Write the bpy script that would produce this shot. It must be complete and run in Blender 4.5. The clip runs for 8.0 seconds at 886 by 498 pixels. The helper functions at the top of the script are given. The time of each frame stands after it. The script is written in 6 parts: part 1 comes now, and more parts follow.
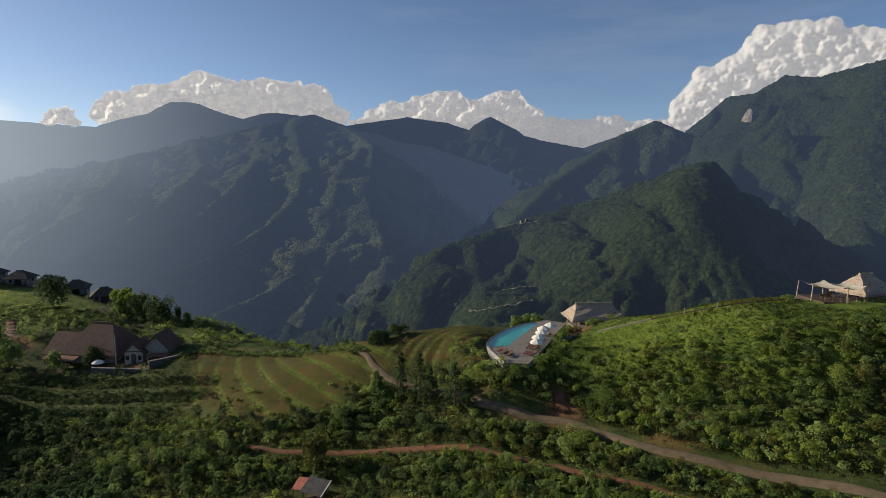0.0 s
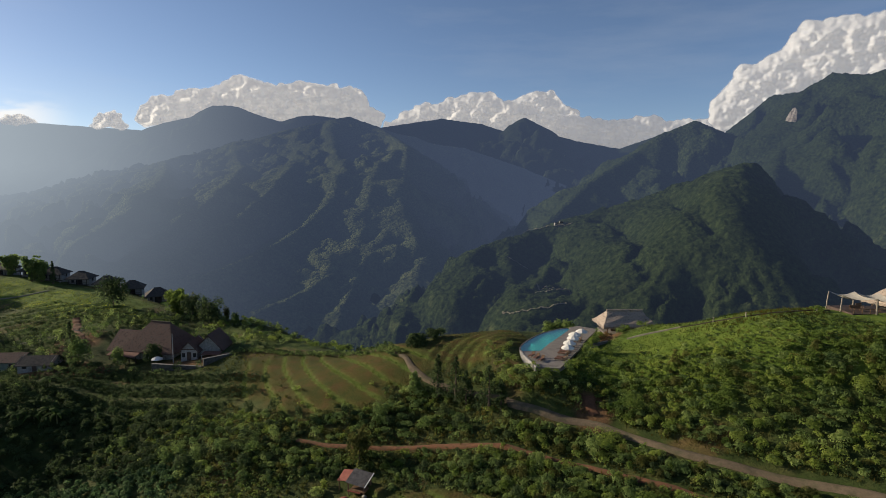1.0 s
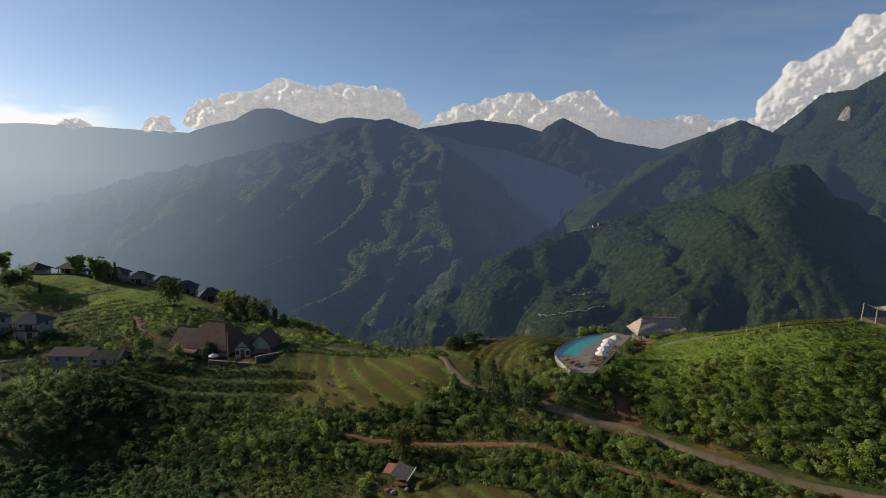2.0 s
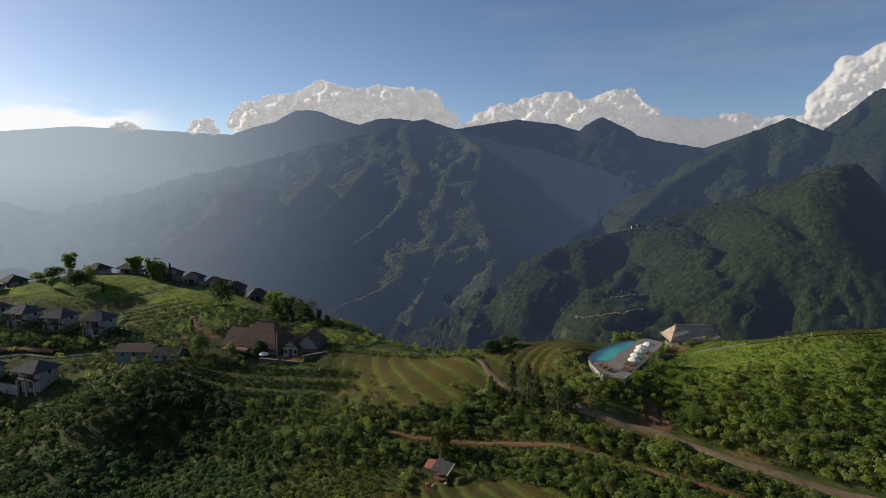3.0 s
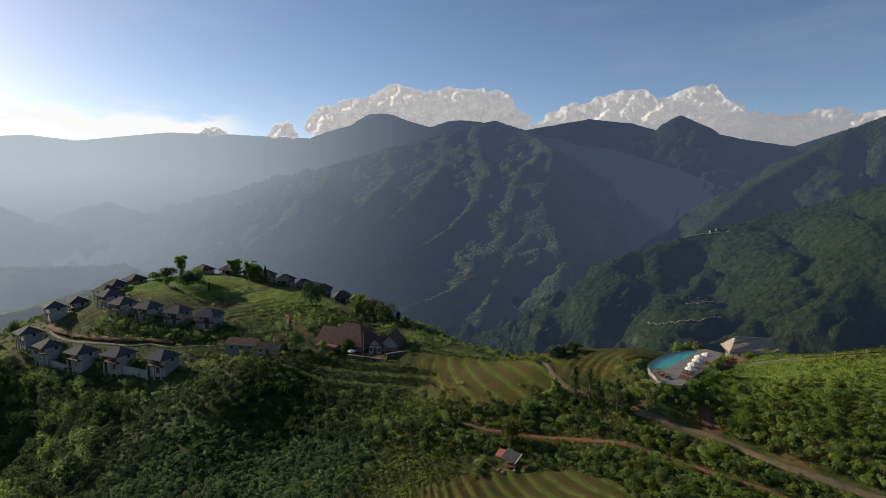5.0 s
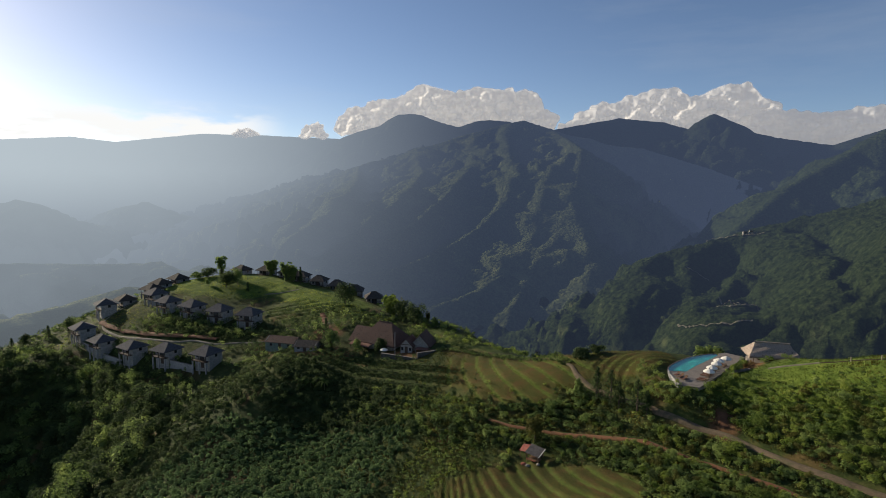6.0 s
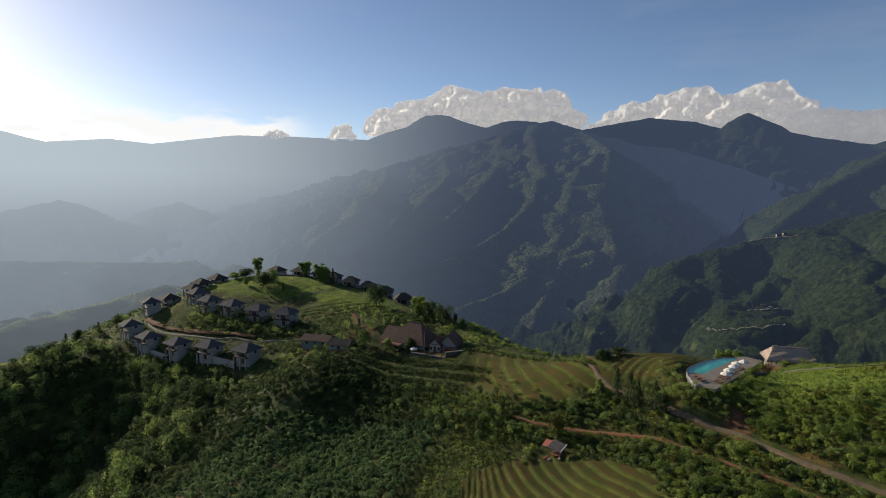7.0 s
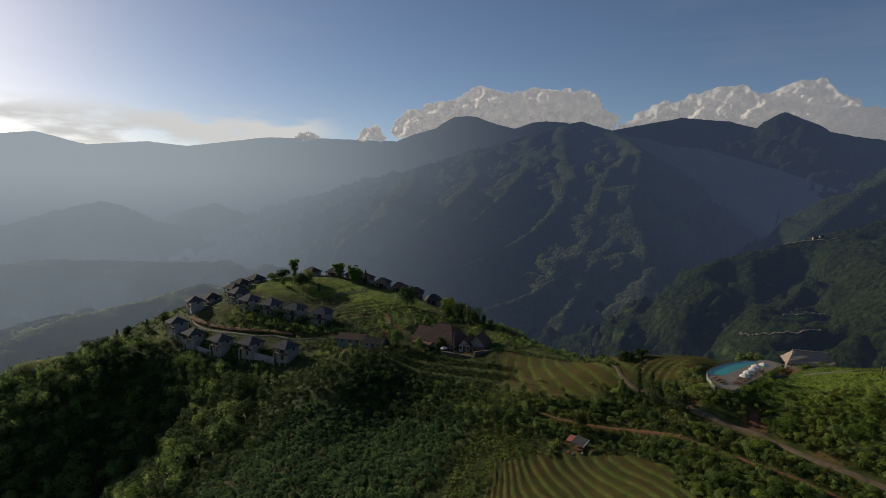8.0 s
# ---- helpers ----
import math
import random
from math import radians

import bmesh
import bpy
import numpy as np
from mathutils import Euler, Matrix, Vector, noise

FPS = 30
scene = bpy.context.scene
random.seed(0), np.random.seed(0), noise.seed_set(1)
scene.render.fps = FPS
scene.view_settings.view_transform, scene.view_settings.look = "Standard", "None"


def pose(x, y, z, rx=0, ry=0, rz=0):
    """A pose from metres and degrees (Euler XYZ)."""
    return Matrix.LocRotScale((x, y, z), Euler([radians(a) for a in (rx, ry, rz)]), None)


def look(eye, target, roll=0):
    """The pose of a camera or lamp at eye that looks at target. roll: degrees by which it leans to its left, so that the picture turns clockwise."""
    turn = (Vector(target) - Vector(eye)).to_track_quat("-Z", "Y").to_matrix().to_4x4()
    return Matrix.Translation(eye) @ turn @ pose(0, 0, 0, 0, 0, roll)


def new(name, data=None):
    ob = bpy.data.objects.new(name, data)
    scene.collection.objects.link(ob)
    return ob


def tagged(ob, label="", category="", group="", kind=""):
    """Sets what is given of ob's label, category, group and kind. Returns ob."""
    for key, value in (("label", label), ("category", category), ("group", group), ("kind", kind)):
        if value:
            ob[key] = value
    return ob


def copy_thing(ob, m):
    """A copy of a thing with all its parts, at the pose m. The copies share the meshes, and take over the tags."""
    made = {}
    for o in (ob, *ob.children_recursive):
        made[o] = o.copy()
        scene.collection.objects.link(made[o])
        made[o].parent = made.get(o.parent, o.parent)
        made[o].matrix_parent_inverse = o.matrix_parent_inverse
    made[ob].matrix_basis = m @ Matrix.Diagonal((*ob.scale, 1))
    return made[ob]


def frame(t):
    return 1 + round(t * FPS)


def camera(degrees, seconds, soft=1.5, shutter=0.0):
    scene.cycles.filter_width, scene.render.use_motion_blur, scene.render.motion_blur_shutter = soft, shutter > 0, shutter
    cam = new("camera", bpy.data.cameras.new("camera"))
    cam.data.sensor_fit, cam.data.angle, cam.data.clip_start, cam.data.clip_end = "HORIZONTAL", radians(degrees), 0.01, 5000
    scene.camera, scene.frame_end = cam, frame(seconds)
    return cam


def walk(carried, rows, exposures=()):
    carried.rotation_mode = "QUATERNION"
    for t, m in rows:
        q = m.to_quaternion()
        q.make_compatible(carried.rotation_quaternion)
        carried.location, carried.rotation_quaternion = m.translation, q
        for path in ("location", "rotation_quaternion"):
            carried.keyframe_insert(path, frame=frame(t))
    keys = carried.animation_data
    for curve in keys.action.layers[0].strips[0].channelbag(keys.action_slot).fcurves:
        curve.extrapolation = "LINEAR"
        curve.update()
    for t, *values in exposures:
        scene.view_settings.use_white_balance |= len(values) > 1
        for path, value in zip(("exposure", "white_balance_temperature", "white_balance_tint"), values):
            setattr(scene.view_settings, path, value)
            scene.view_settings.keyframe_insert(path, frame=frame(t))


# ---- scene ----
# the camera and its flight
cam = camera(77.0, 8.0, soft=0.9)
PATH = [
    (0, (0.43, -3.853, 46.443), (0.434, -1.866, 46.218), 0.6),
    (0.5, (0.099, -6.577, 47.418), (0.049, -4.59, 47.195), 0.6),
    (1, (-0.031, -9.174, 48.475), (-0.146, -7.19, 48.252), 0.6),
    (1.5, (-0.21, -11.951, 49.47), (-0.392, -9.971, 49.248), 0.65),
    (3, (0.002, -20.179, 52.838), (-0.37, -18.227, 52.614), 0.6),
    (3.5, (0.396, -23.371, 53.925), (-0.042, -21.433, 53.701), 0.58),
    (4, (0.817, -26.635, 55.132), (0.322, -24.71, 54.907), 0.52),
    (4.5, (1.423, -30.237, 56.218), (0.867, -28.329, 55.994), 0.5),
    (6, (4.156, -41.151, 59.648), (3.452, -39.293, 59.422), 0.5),
    (6.5, (5.358, -44.756, 60.715), (4.61, -42.915, 60.489), 0.5),
    (7, (6.664, -48.676, 61.876), (5.871, -46.853, 61.65), 0.5),
    (7.5, (7.928, -52.549, 62.898), (7.094, -50.745, 62.672), 0.5),
    (8, (9.473, -56.697, 63.902), (8.59, -54.917, 63.678), 0.5),
]
walk(cam, [(t, look(eye, target, roll)) for t, eye, target, roll in PATH],
     exposures=[(0, 0.35), (7.75, 0.35), (8.0, -0.3)])

# ---- world and sun ----
SUN_AZ, SUN_EL = -74.0, 17.3          # degrees from +y towards +x, and above the horizon
world = bpy.data.worlds.new("sky")
scene.world = world
world.use_nodes = True
wn, wl = world.node_tree.nodes, world.node_tree.links
sky = wn.new("ShaderNodeTexSky")
sky.sky_type = "NISHITA"
sky.sun_disc = False
sky.sun_elevation, sky.sun_rotation = radians(SUN_EL), radians(SUN_AZ)
sky.altitude, sky.air_density, sky.dust_density, sky.ozone_density = 2300, 0.9, 2.3, 2.2
_tc, _mp, _nz = wn.new("ShaderNodeTexCoord"), wn.new("ShaderNodeMapping"), wn.new("ShaderNodeTexNoise")
_mp.inputs["Scale"].default_value, _mp.inputs["Rotation"].default_value = (1.2, 1.2, 7.0), (0.0, 0.25, 0.0)
_nz.inputs["Scale"].default_value, _nz.inputs["Detail"].default_value, _nz.inputs["Roughness"].default_value = 2.2, 6, 0.6
_rp, _mx = wn.new("ShaderNodeMapRange"), wn.new("ShaderNodeMix")
_rp.inputs[1].default_value, _rp.inputs[2].default_value, _rp.inputs[4].default_value = 0.5, 0.8, 0.12
_mx.data_type = "RGBA"
_mx.inputs[7].default_value = (5.0, 5.2, 5.5, 1)      # thin high cirrus
wl.new(_tc.outputs["Generated"], _mp.inputs[0])
wl.new(_mp.outputs[0], _nz.inputs["Vector"])
wl.new(_nz.outputs[0], _rp.inputs[0])
wl.new(_rp.outputs[0], _mx.inputs[0])
_tint = wn.new("ShaderNodeMix")
_tint.data_type, _tint.blend_type = "RGBA", "MULTIPLY"
_tint.inputs[0].default_value, _tint.inputs[7].default_value = 1.0, (1.03, 0.975, 0.965, 1)      # violet cast of the camera's white balance
wl.new(sky.outputs[0], _tint.inputs[6])
wl.new(_tint.outputs[2], _mx.inputs[6])
# a bright bank of thin cloud low in the sky near the sun
_sp, _n2, _m2 = wn.new("ShaderNodeSeparateXYZ"), wn.new("ShaderNodeTexNoise"), wn.new("ShaderNodeMix")
_mp2 = wn.new("ShaderNodeMapping")
_mp2.inputs["Scale"].default_value = (6.0, 6.0, 22.0)
_n2.inputs["Scale"].default_value, _n2.inputs["Detail"].default_value = 1.3, 7
_m2.data_type = "RGBA"
_m2.inputs[7].default_value = (8.4, 8.4, 8.3, 1)
wl.new(_tc.outputs["Generated"], _sp.inputs[0])
wl.new(_tc.outputs["Generated"], _mp2.inputs[0])
wl.new(_mp2.outputs[0], _n2.inputs["Vector"])


def sky_window(value, a, b):
    k = wn.new("ShaderNodeMapRange")
    k.interpolation_type = "SMOOTHSTEP"
    k.inputs[1].default_value, k.inputs[2].default_value = a, b
    wl.new(value, k.inputs[0])
    return k.outputs[0]


def sky_times(a, b):
    k = wn.new("ShaderNodeMath")
    k.operation = "MULTIPLY"
    wl.new(a, k.inputs[0])
    wl.new(b, k.inputs[1])
    return k.outputs[0]


_f = sky_times(sky_window(_sp.outputs[2], 0.135, 0.095), sky_window(_sp.outputs[2], 0.045, 0.07))
_f = sky_times(sky_times(_f, sky_window(_sp.outputs[0], -0.58, -0.66)), sky_window(_n2.outputs[0], 0.40, 0.56))
wl.new(_f, _m2.inputs[0])
wl.new(_mx.outputs[2], _m2.inputs[6])
wl.new(_m2.outputs[2], wn["Background"].inputs[0])
wn["Background"].inputs[1].default_value = 0.09
sun = new("sun", bpy.data.lights.new("sun", "SUN"))
sun.data.energy, sun.data.angle, sun.data.color = 4.5, radians(1.0), (1.0, 0.88, 0.69)
_d = Vector((math.sin(radians(SUN_AZ)) * math.cos(radians(SUN_EL)), math.cos(radians(SUN_AZ)) * math.cos(radians(SUN_EL)), math.sin(radians(SUN_EL))))
sun.matrix_world = Matrix.Translation(_d * 500) @ _d.to_track_quat("Z", "Y").to_matrix().to_4x4()

# ---- noise and landform ----
_perm = np.random.RandomState(7).permutation(512)
_ang = np.random.RandomState(8).rand(512) * 2 * np.pi
_gx, _gy = np.cos(_ang), np.sin(_ang)


def gnoise(x, y):
    """Gradient noise, about -1 to 1."""
    xi, yi = np.floor(x).astype(int), np.floor(y).astype(int)
    xf, yf = x - xi, y - yi
    u, v = xf * xf * xf * (xf * (xf * 6 - 15) + 10), yf * yf * yf * (yf * (yf * 6 - 15) + 10)

    def corner(i, j):
        h = _perm[(_perm[(xi + i) & 511] + yi + j) & 511]
        return _gx[h] * (xf - i) + _gy[h] * (yf - j)
    a = corner(0, 0) * (1 - u) + corner(1, 0) * u
    b = corner(0, 1) * (1 - u) + corner(1, 1) * u
    return 1.5 * (a * (1 - v) + b * v)


def fbm(x, y, octaves=4):
    s, a = np.zeros(np.shape(x)), 1.0
    for k in range(octaves):
        s = s + a * gnoise(x * 2 ** k + 17.3 * k, y * 2 ** k - 9.1 * k)
        a *= 0.5
    return s


def smooth(a, b, x):
    t = np.clip((x - a) / (b - a), 0, 1)
    return t * t * (3 - 2 * t)


FLOOR, VALLEY = -170.0, -430.0
BROAD = [   # rounded hills and hollows: x, y, radius, height
    (-55, 145, 230, 141.5), (250, -200, 230, 60.2), (300, 0, 140, 54.2), (250, -200, 140, 12),
    (0, -250, 140, 1.8), (-300, -200, 140, -5.1), (0, 350, 85, -66.7), (-300, 160, 85, 68.3),
    (-400, 300, 85, -32.4), (300, 300, 85, -22.7), (160, 20, 85, 42.4), (0, -50, 85, 39.1),
    (50, 250, 85, -35.5), (150, 220, 85, 15.8), (-55, 145, 55, 32.1), (-150, 0, 55, 3.7),
    (90, 110, 55, 21.2), (-169, 197, 55, 24.8),
]
KNOLLS = [
    (100, 40, 36, -2.2), (0, 200, 36, -39.9), (-193, 192, 36, 22.5), (64, 90, 36, 6),
    (-188, 138, 36, 2.9), (50, 160, 36, 13.1), (-40, 20, 36, -9.7), (60, 0, 36, -17),
    (-64, 90, 24, -5.1), (50, 60, 24, -7.9), (-128, 189, 24, 8), (-170, 165, 24, -14.4),
    (-150, 0, 24, -13.2), (-270, 83, 24, 8), (-163, 143, 24, 3.9), (0, 30, 24, -2.7),
    (-177, 114, 24, 3.4), (-192, 50, 28, -19), (-198, 76, 20, -9), (-238, 64, 16, 6),
]
MOUNDS = [(21.8, 90.5, 4.5, 1.9), 
    (5.2, 93.5, 3.5, 1.2), (5.6, 100, 3.5, 0.7), (9.0, 84, 5, 2.8), (13.5, 81.5, 4, 2.0), (5.5, 94, 4, 0.8), (34, 103, 5, 2.0),
    (60, 0, 14, 7.8), (0, 200, 14, 15), (-288, 77, 14, 13.8), (-9, 108, 14, 5.7),
    (-15, 68, 14, -2.8), (61, 70, 14, 3.5), (-205, 170, 14, -3.9), (-106, 92, 14, 6),
    (60, 115, 14, -1.6), (-193, 192, 14, -4.3), (-60, 167, 14, 4.8), (-194, 50, 14, 5.4),
    (-80, 130, 14, -3.1), (-55, 145, 14, -1.6), (-232, 96, 14, 5.2), (-215, 190, 14, -0.7),
    (-80, 0, 14, -6.4), (-90, 182, 14, 3.4), (-76, 75, 14, -3), (-106, 135, 14, 2.5),
    (48, 86, 14, 6.1), (7, 118, 14, 10.4), (0, 125, 14, -8.6),
]
# fields: x, y, half-length, half-width, turn; strip width, riser; bearing of the fall, or the centre of curved strips; 0 rice, 1 grass, 2 fallow
FIELDS = [
    ((-29.8, 101.3, 22.5, 14.5, -20), 4.1, 0.45, (-0.83, -0.55), None, 0), ((0, 103, 11, 11, 0), 2.3, 0.55, None, (13, 92), 0),
    ((-12, 52.5, 22, 16, -15), 2.7, 0.6, (-0.73, -0.69), None, 0), ((-77.7, 103.6, 34, 9.5, -9), 4.7, 1.3, (-0.205, -0.979), None, 2),
    ((-58, 136, 24, 11, -35), 3.2, 0.6, (0.55, 0.83), None, 1), ((-122, 152, 34, 13, -10), 5.0, 1.0, (0.45, -0.89), None, 1)]
LAWNS = [(-192, 178, 40, 20, 10), (-132, 170, 30, 13, -15), (60, 85, 50, 20, -8)]
SOILS = [(-104, 127, 6, 8, 0), (-95, 113, 13, 4, 8), (-68, 116, 9, 4, -10), (18.8, 76, 3, 5, 0), (26.5, 103.5, 4.0, 3.0, 50)]
DECK_Z = 18.0


def ellipse(x, y, cx, cy, a, b, turn):
    c, s = math.cos(radians(turn)), math.sin(radians(turn))
    u, v = (x - cx) * c + (y - cy) * s, -(x - cx) * s + (y - cy) * c
    return np.sqrt((u / a) ** 2 + (v / b) ** 2)


def rolling(x, y):
    z = np.full(np.shape(x), FLOOR)
    for hx, hy, r, h in BROAD + KNOLLS + MOUNDS:
        z = z + h * np.exp(-((x - hx) ** 2 + (y - hy) ** 2) / (2 * r * r))
    return z


def land(x, y, masks=False):
    """Height of the ground, and where fields and banks lie on it."""
    x, y = np.asarray(x, float), np.asarray(y, float)
    far = np.hypot(x + 90, y - 110)
    z = rolling(x, y) - 260 * smooth(300, 900, far) + 0.5 * fbm(x / 23, y / 23, 3) + 6 * smooth(350, 900, np.hypot(x, y)) * fbm(x / 180, y / 180, 3)
    wob = 0.16 * gnoise(x / 9, y / 9)
    field, bank, lawn = np.zeros(z.shape), np.zeros(z.shape), np.zeros(z.shape)
    for (cx, cy, a, b, turn), wide, riser, fall, centre, green in FIELDS:
        m = 1 - smooth(0.88, 1.04, ellipse(x, y, cx, cy, a, b, turn) + wob)
        if centre is None:
            v = (y - cy) * fall[0] - (x - cx) * fall[1]       # along the strips
            s = (x - cx) * fall[0] + (y - cy) * fall[1] + (0 if green else 0.095 * np.maximum(-24 - x, 0) ** 2 * (x > -40) if cy < 80 else 0.011 * v * v)
        else:
            s = np.hypot(x - centre[0], y - centre[1])
        q = (s + ((0, 0.7, 0.25)[green] or (0.8 if cy < 80 else 0.5)) * fbm(x / 16, y / 16, 2)) / wide
        fr = q - np.floor(q)
        z = z + m * riser * (fr - smooth(0.58 if green == 2 else 0.70, 0.8 if green == 2 else 0.98, fr))
        edge = m * smooth(0.78, 0.86, fr) * (1 - smooth(0.96, 1.0, fr))
        bank = np.maximum(bank, edge * ((0.8 if cy < 80 else 1, 0.5, 0)[green]))
        if green:
            lawn = np.maximum(lawn, (0.35 if green == 1 else 0.1) * m)
        else:
            field = np.maximum(field, m)
    for cx, cy, a, b, turn in LAWNS:
        lawn = np.maximum(lawn, 1 - smooth(0.75, 1.1, ellipse(x, y, cx, cy, a, b, turn) + wob))
    return (z, field, bank, lawn) if masks else z


def ground_z(x, y):
    return float(land(np.array([x]), np.array([y]))[0])

# ---- materials ----
def material(name):
    m = bpy.data.materials.new(name)
    m.use_nodes = True
    nt = m.node_tree
    return m, nt.nodes, nt.links, nt.nodes["Principled BSDF"]


def ramp(nodes, stops, kind="LINEAR"):
    r = nodes.new("ShaderNodeValToRGB")
    r.color_ramp.interpolation = kind
    e = r.color_ramp.elements
    while len(e) < len(stops):
        e.new(0.5)
    for el, (p, c) in zip(e, stops):
        el.position, el.color = p, (*c, 1)
    return r


def mixed(nodes, links, fac, a, b, mode="MIX"):
    m = nodes.new("ShaderNodeMix")
    m.data_type, m.blend_type = "RGBA", mode
    for sock, v in ((m.inputs[0], fac), (m.inputs[6], a), (m.inputs[7], b)):
        if hasattr(v, "links"):
            links.new(v, sock)
        else:
            sock.default_value = v if isinstance(v, (int, float)) else (*v, 1)
    return m.outputs[2]


def noise_tex(nodes, links, scale, detail=4, coord="Object", rough=0.55):
    c = nodes.new("ShaderNodeTexCoord")
    n = nodes.new("ShaderNodeTexNoise")
    n.inputs["Scale"].default_value, n.inputs["Detail"].default_value, n.inputs["Roughness"].default_value = scale, detail, rough
    links.new(c.outputs[coord], n.inputs["Vector"])
    return n


def simple(name, stops, scale, rough=0.8, bump=0.0, metal=0.0, bscale=None, spec=0.3):
    """A surface whose colour wanders between the stops with noise of that scale."""
    m, n, l, p = material(name)
    t = noise_tex(n, l, scale)
    r = ramp(n, [(0.3 + 0.4 * i / max(1, len(stops) - 1), c) for i, c in enumerate(stops)])
    l.new(t.outputs[0], r.inputs[0])
    fine = noise_tex(n, l, scale * 7, 3)
    col = mixed(n, l, 0.35, r.outputs[0], fine.outputs[0], "OVERLAY")
    l.new(col, p.inputs["Base Color"])
    p.inputs["Roughness"].default_value, p.inputs["Metallic"].default_value = rough, metal
    p.inputs["Specular IOR Level"].default_value = spec
    if bump:
        b = n.new("ShaderNodeBump")
        b.inputs["Strength"].default_value, b.inputs["Distance"].default_value = bump, 0.05
        t2 = noise_tex(n, l, bscale or scale * 5, 4)
        l.new(t2.outputs[0], b.inputs["Height"])
        l.new(b.outputs[0], p.inputs["Normal"])
    return m


def leaf_material(name, dark, light):
    """Foliage: every leaf its own shade, light passes through."""
    m, n, l, p = material(name)
    g = n.new("ShaderNodeNewGeometry")
    r = ramp(n, [(0.0, dark), (1.0, light)])
    tone = n.new("ShaderNodeAttribute")
    tone.attribute_name = "tone"           # every bush or crown has a shade of its own
    mean = n.new("ShaderNodeMix")
    mean.inputs[0].default_value = 0.4
    l.new(tone.outputs["Fac"], mean.inputs[2])
    l.new(g.outputs["Random Per Island"], mean.inputs[3])
    l.new(mean.outputs[0], r.inputs[0])
    t = noise_tex(n, l, 0.16, 3)
    r2 = ramp(n, [(0.35, (0.55, 0.6, 0.5)), (0.65, (1.25, 1.15, 0.9))])
    l.new(t.outputs[0], r2.inputs[0])
    col = mixed(n, l, 1.0, r.outputs[0], r2.outputs[0], "MULTIPLY")
    l.new(col, p.inputs["Base Color"])
    p.inputs["Roughness"].default_value = 0.8
    p.inputs["Specular IOR Level"].default_value = 0.12
    tr = n.new("ShaderNodeBsdfTranslucent")
    l.new(col, tr.inputs[0])
    mx = n.new("ShaderNodeMixShader")
    mx.inputs[0].default_value = 0.6
    l.new(p.outputs[0], mx.inputs[1])
    l.new(tr.outputs[0], mx.inputs[2])
    l.new(mx.outputs[0], n["Material Output"].inputs[0])
    return m


def ground_material():
    m, n, l, p = material("ground_cover")

    def attr(name):
        a = n.new("ShaderNodeAttribute")
        a.attribute_name = name
        return a.outputs["Fac"]
    big, mid, fine = noise_tex(n, l, 0.035, 4), noise_tex(n, l, 0.35, 5), noise_tex(n, l, 3.0, 5, rough=0.7)
    scrub = ramp(n, [(0.3, (0.026, 0.04, 0.011)), (0.5, (0.05, 0.068, 0.018)), (0.68, (0.085, 0.088, 0.03))])
    l.new(mid.outputs[0], scrub.inputs[0])
    grass = ramp(n, [(0.3, (0.05, 0.085, 0.012)), (0.55, (0.108, 0.158, 0.024)), (0.72, (0.16, 0.195, 0.042))])
    l.new(mid.outputs[0], grass.inputs[0])
    stub = ramp(n, [(0.3, (0.06, 0.07, 0.015)), (0.5, (0.08, 0.074, 0.018)), (0.66, (0.1, 0.068, 0.022))])
    l.new(mid.outputs[0], stub.inputs[0])
    bank = ramp(n, [(0.3, (0.085, 0.125, 0.021)), (0.65, (0.13, 0.165, 0.038))])
    l.new(mid.outputs[0], bank.inputs[0])
    soil = ramp(n, [(0.3, (0.10, 0.055, 0.03)), (0.65, (0.2, 0.105, 0.055))])
    l.new(mid.outputs[0], soil.inputs[0])
    c = mixed(n, l, attr("lawn"), scrub.outputs[0], grass.outputs[0])
    c = mixed(n, l, attr("field"), c, stub.outputs[0])
    c = mixed(n, l, attr("bank"), c, bank.outputs[0])
    c = mixed(n, l, attr("soil"), c, soil.outputs[0])
    patch = ramp(n, [(0.35, (0.7, 0.75, 0.7)), (0.65, (1.2, 1.12, 1.0))])
    l.new(big.outputs[0], patch.inputs[0])
    c = mixed(n, l, 1.0, c, patch.outputs[0], "MULTIPLY")
    c = mixed(n, l, 0.45, c, fine.outputs[0], "OVERLAY")
    l.new(c, p.inputs["Base Color"])
    p.inputs["Roughness"].default_value = 0.95
    p.inputs["Specular IOR Level"].default_value = 0.15
    b = n.new("ShaderNodeBump")
    b.inputs["Strength"].default_value, b.inputs["Distance"].default_value = 0.7, 0.35
    l.new(fine.outputs[0], b.inputs["Height"])
    l.new(b.outputs[0], p.inputs["Normal"])
    return m


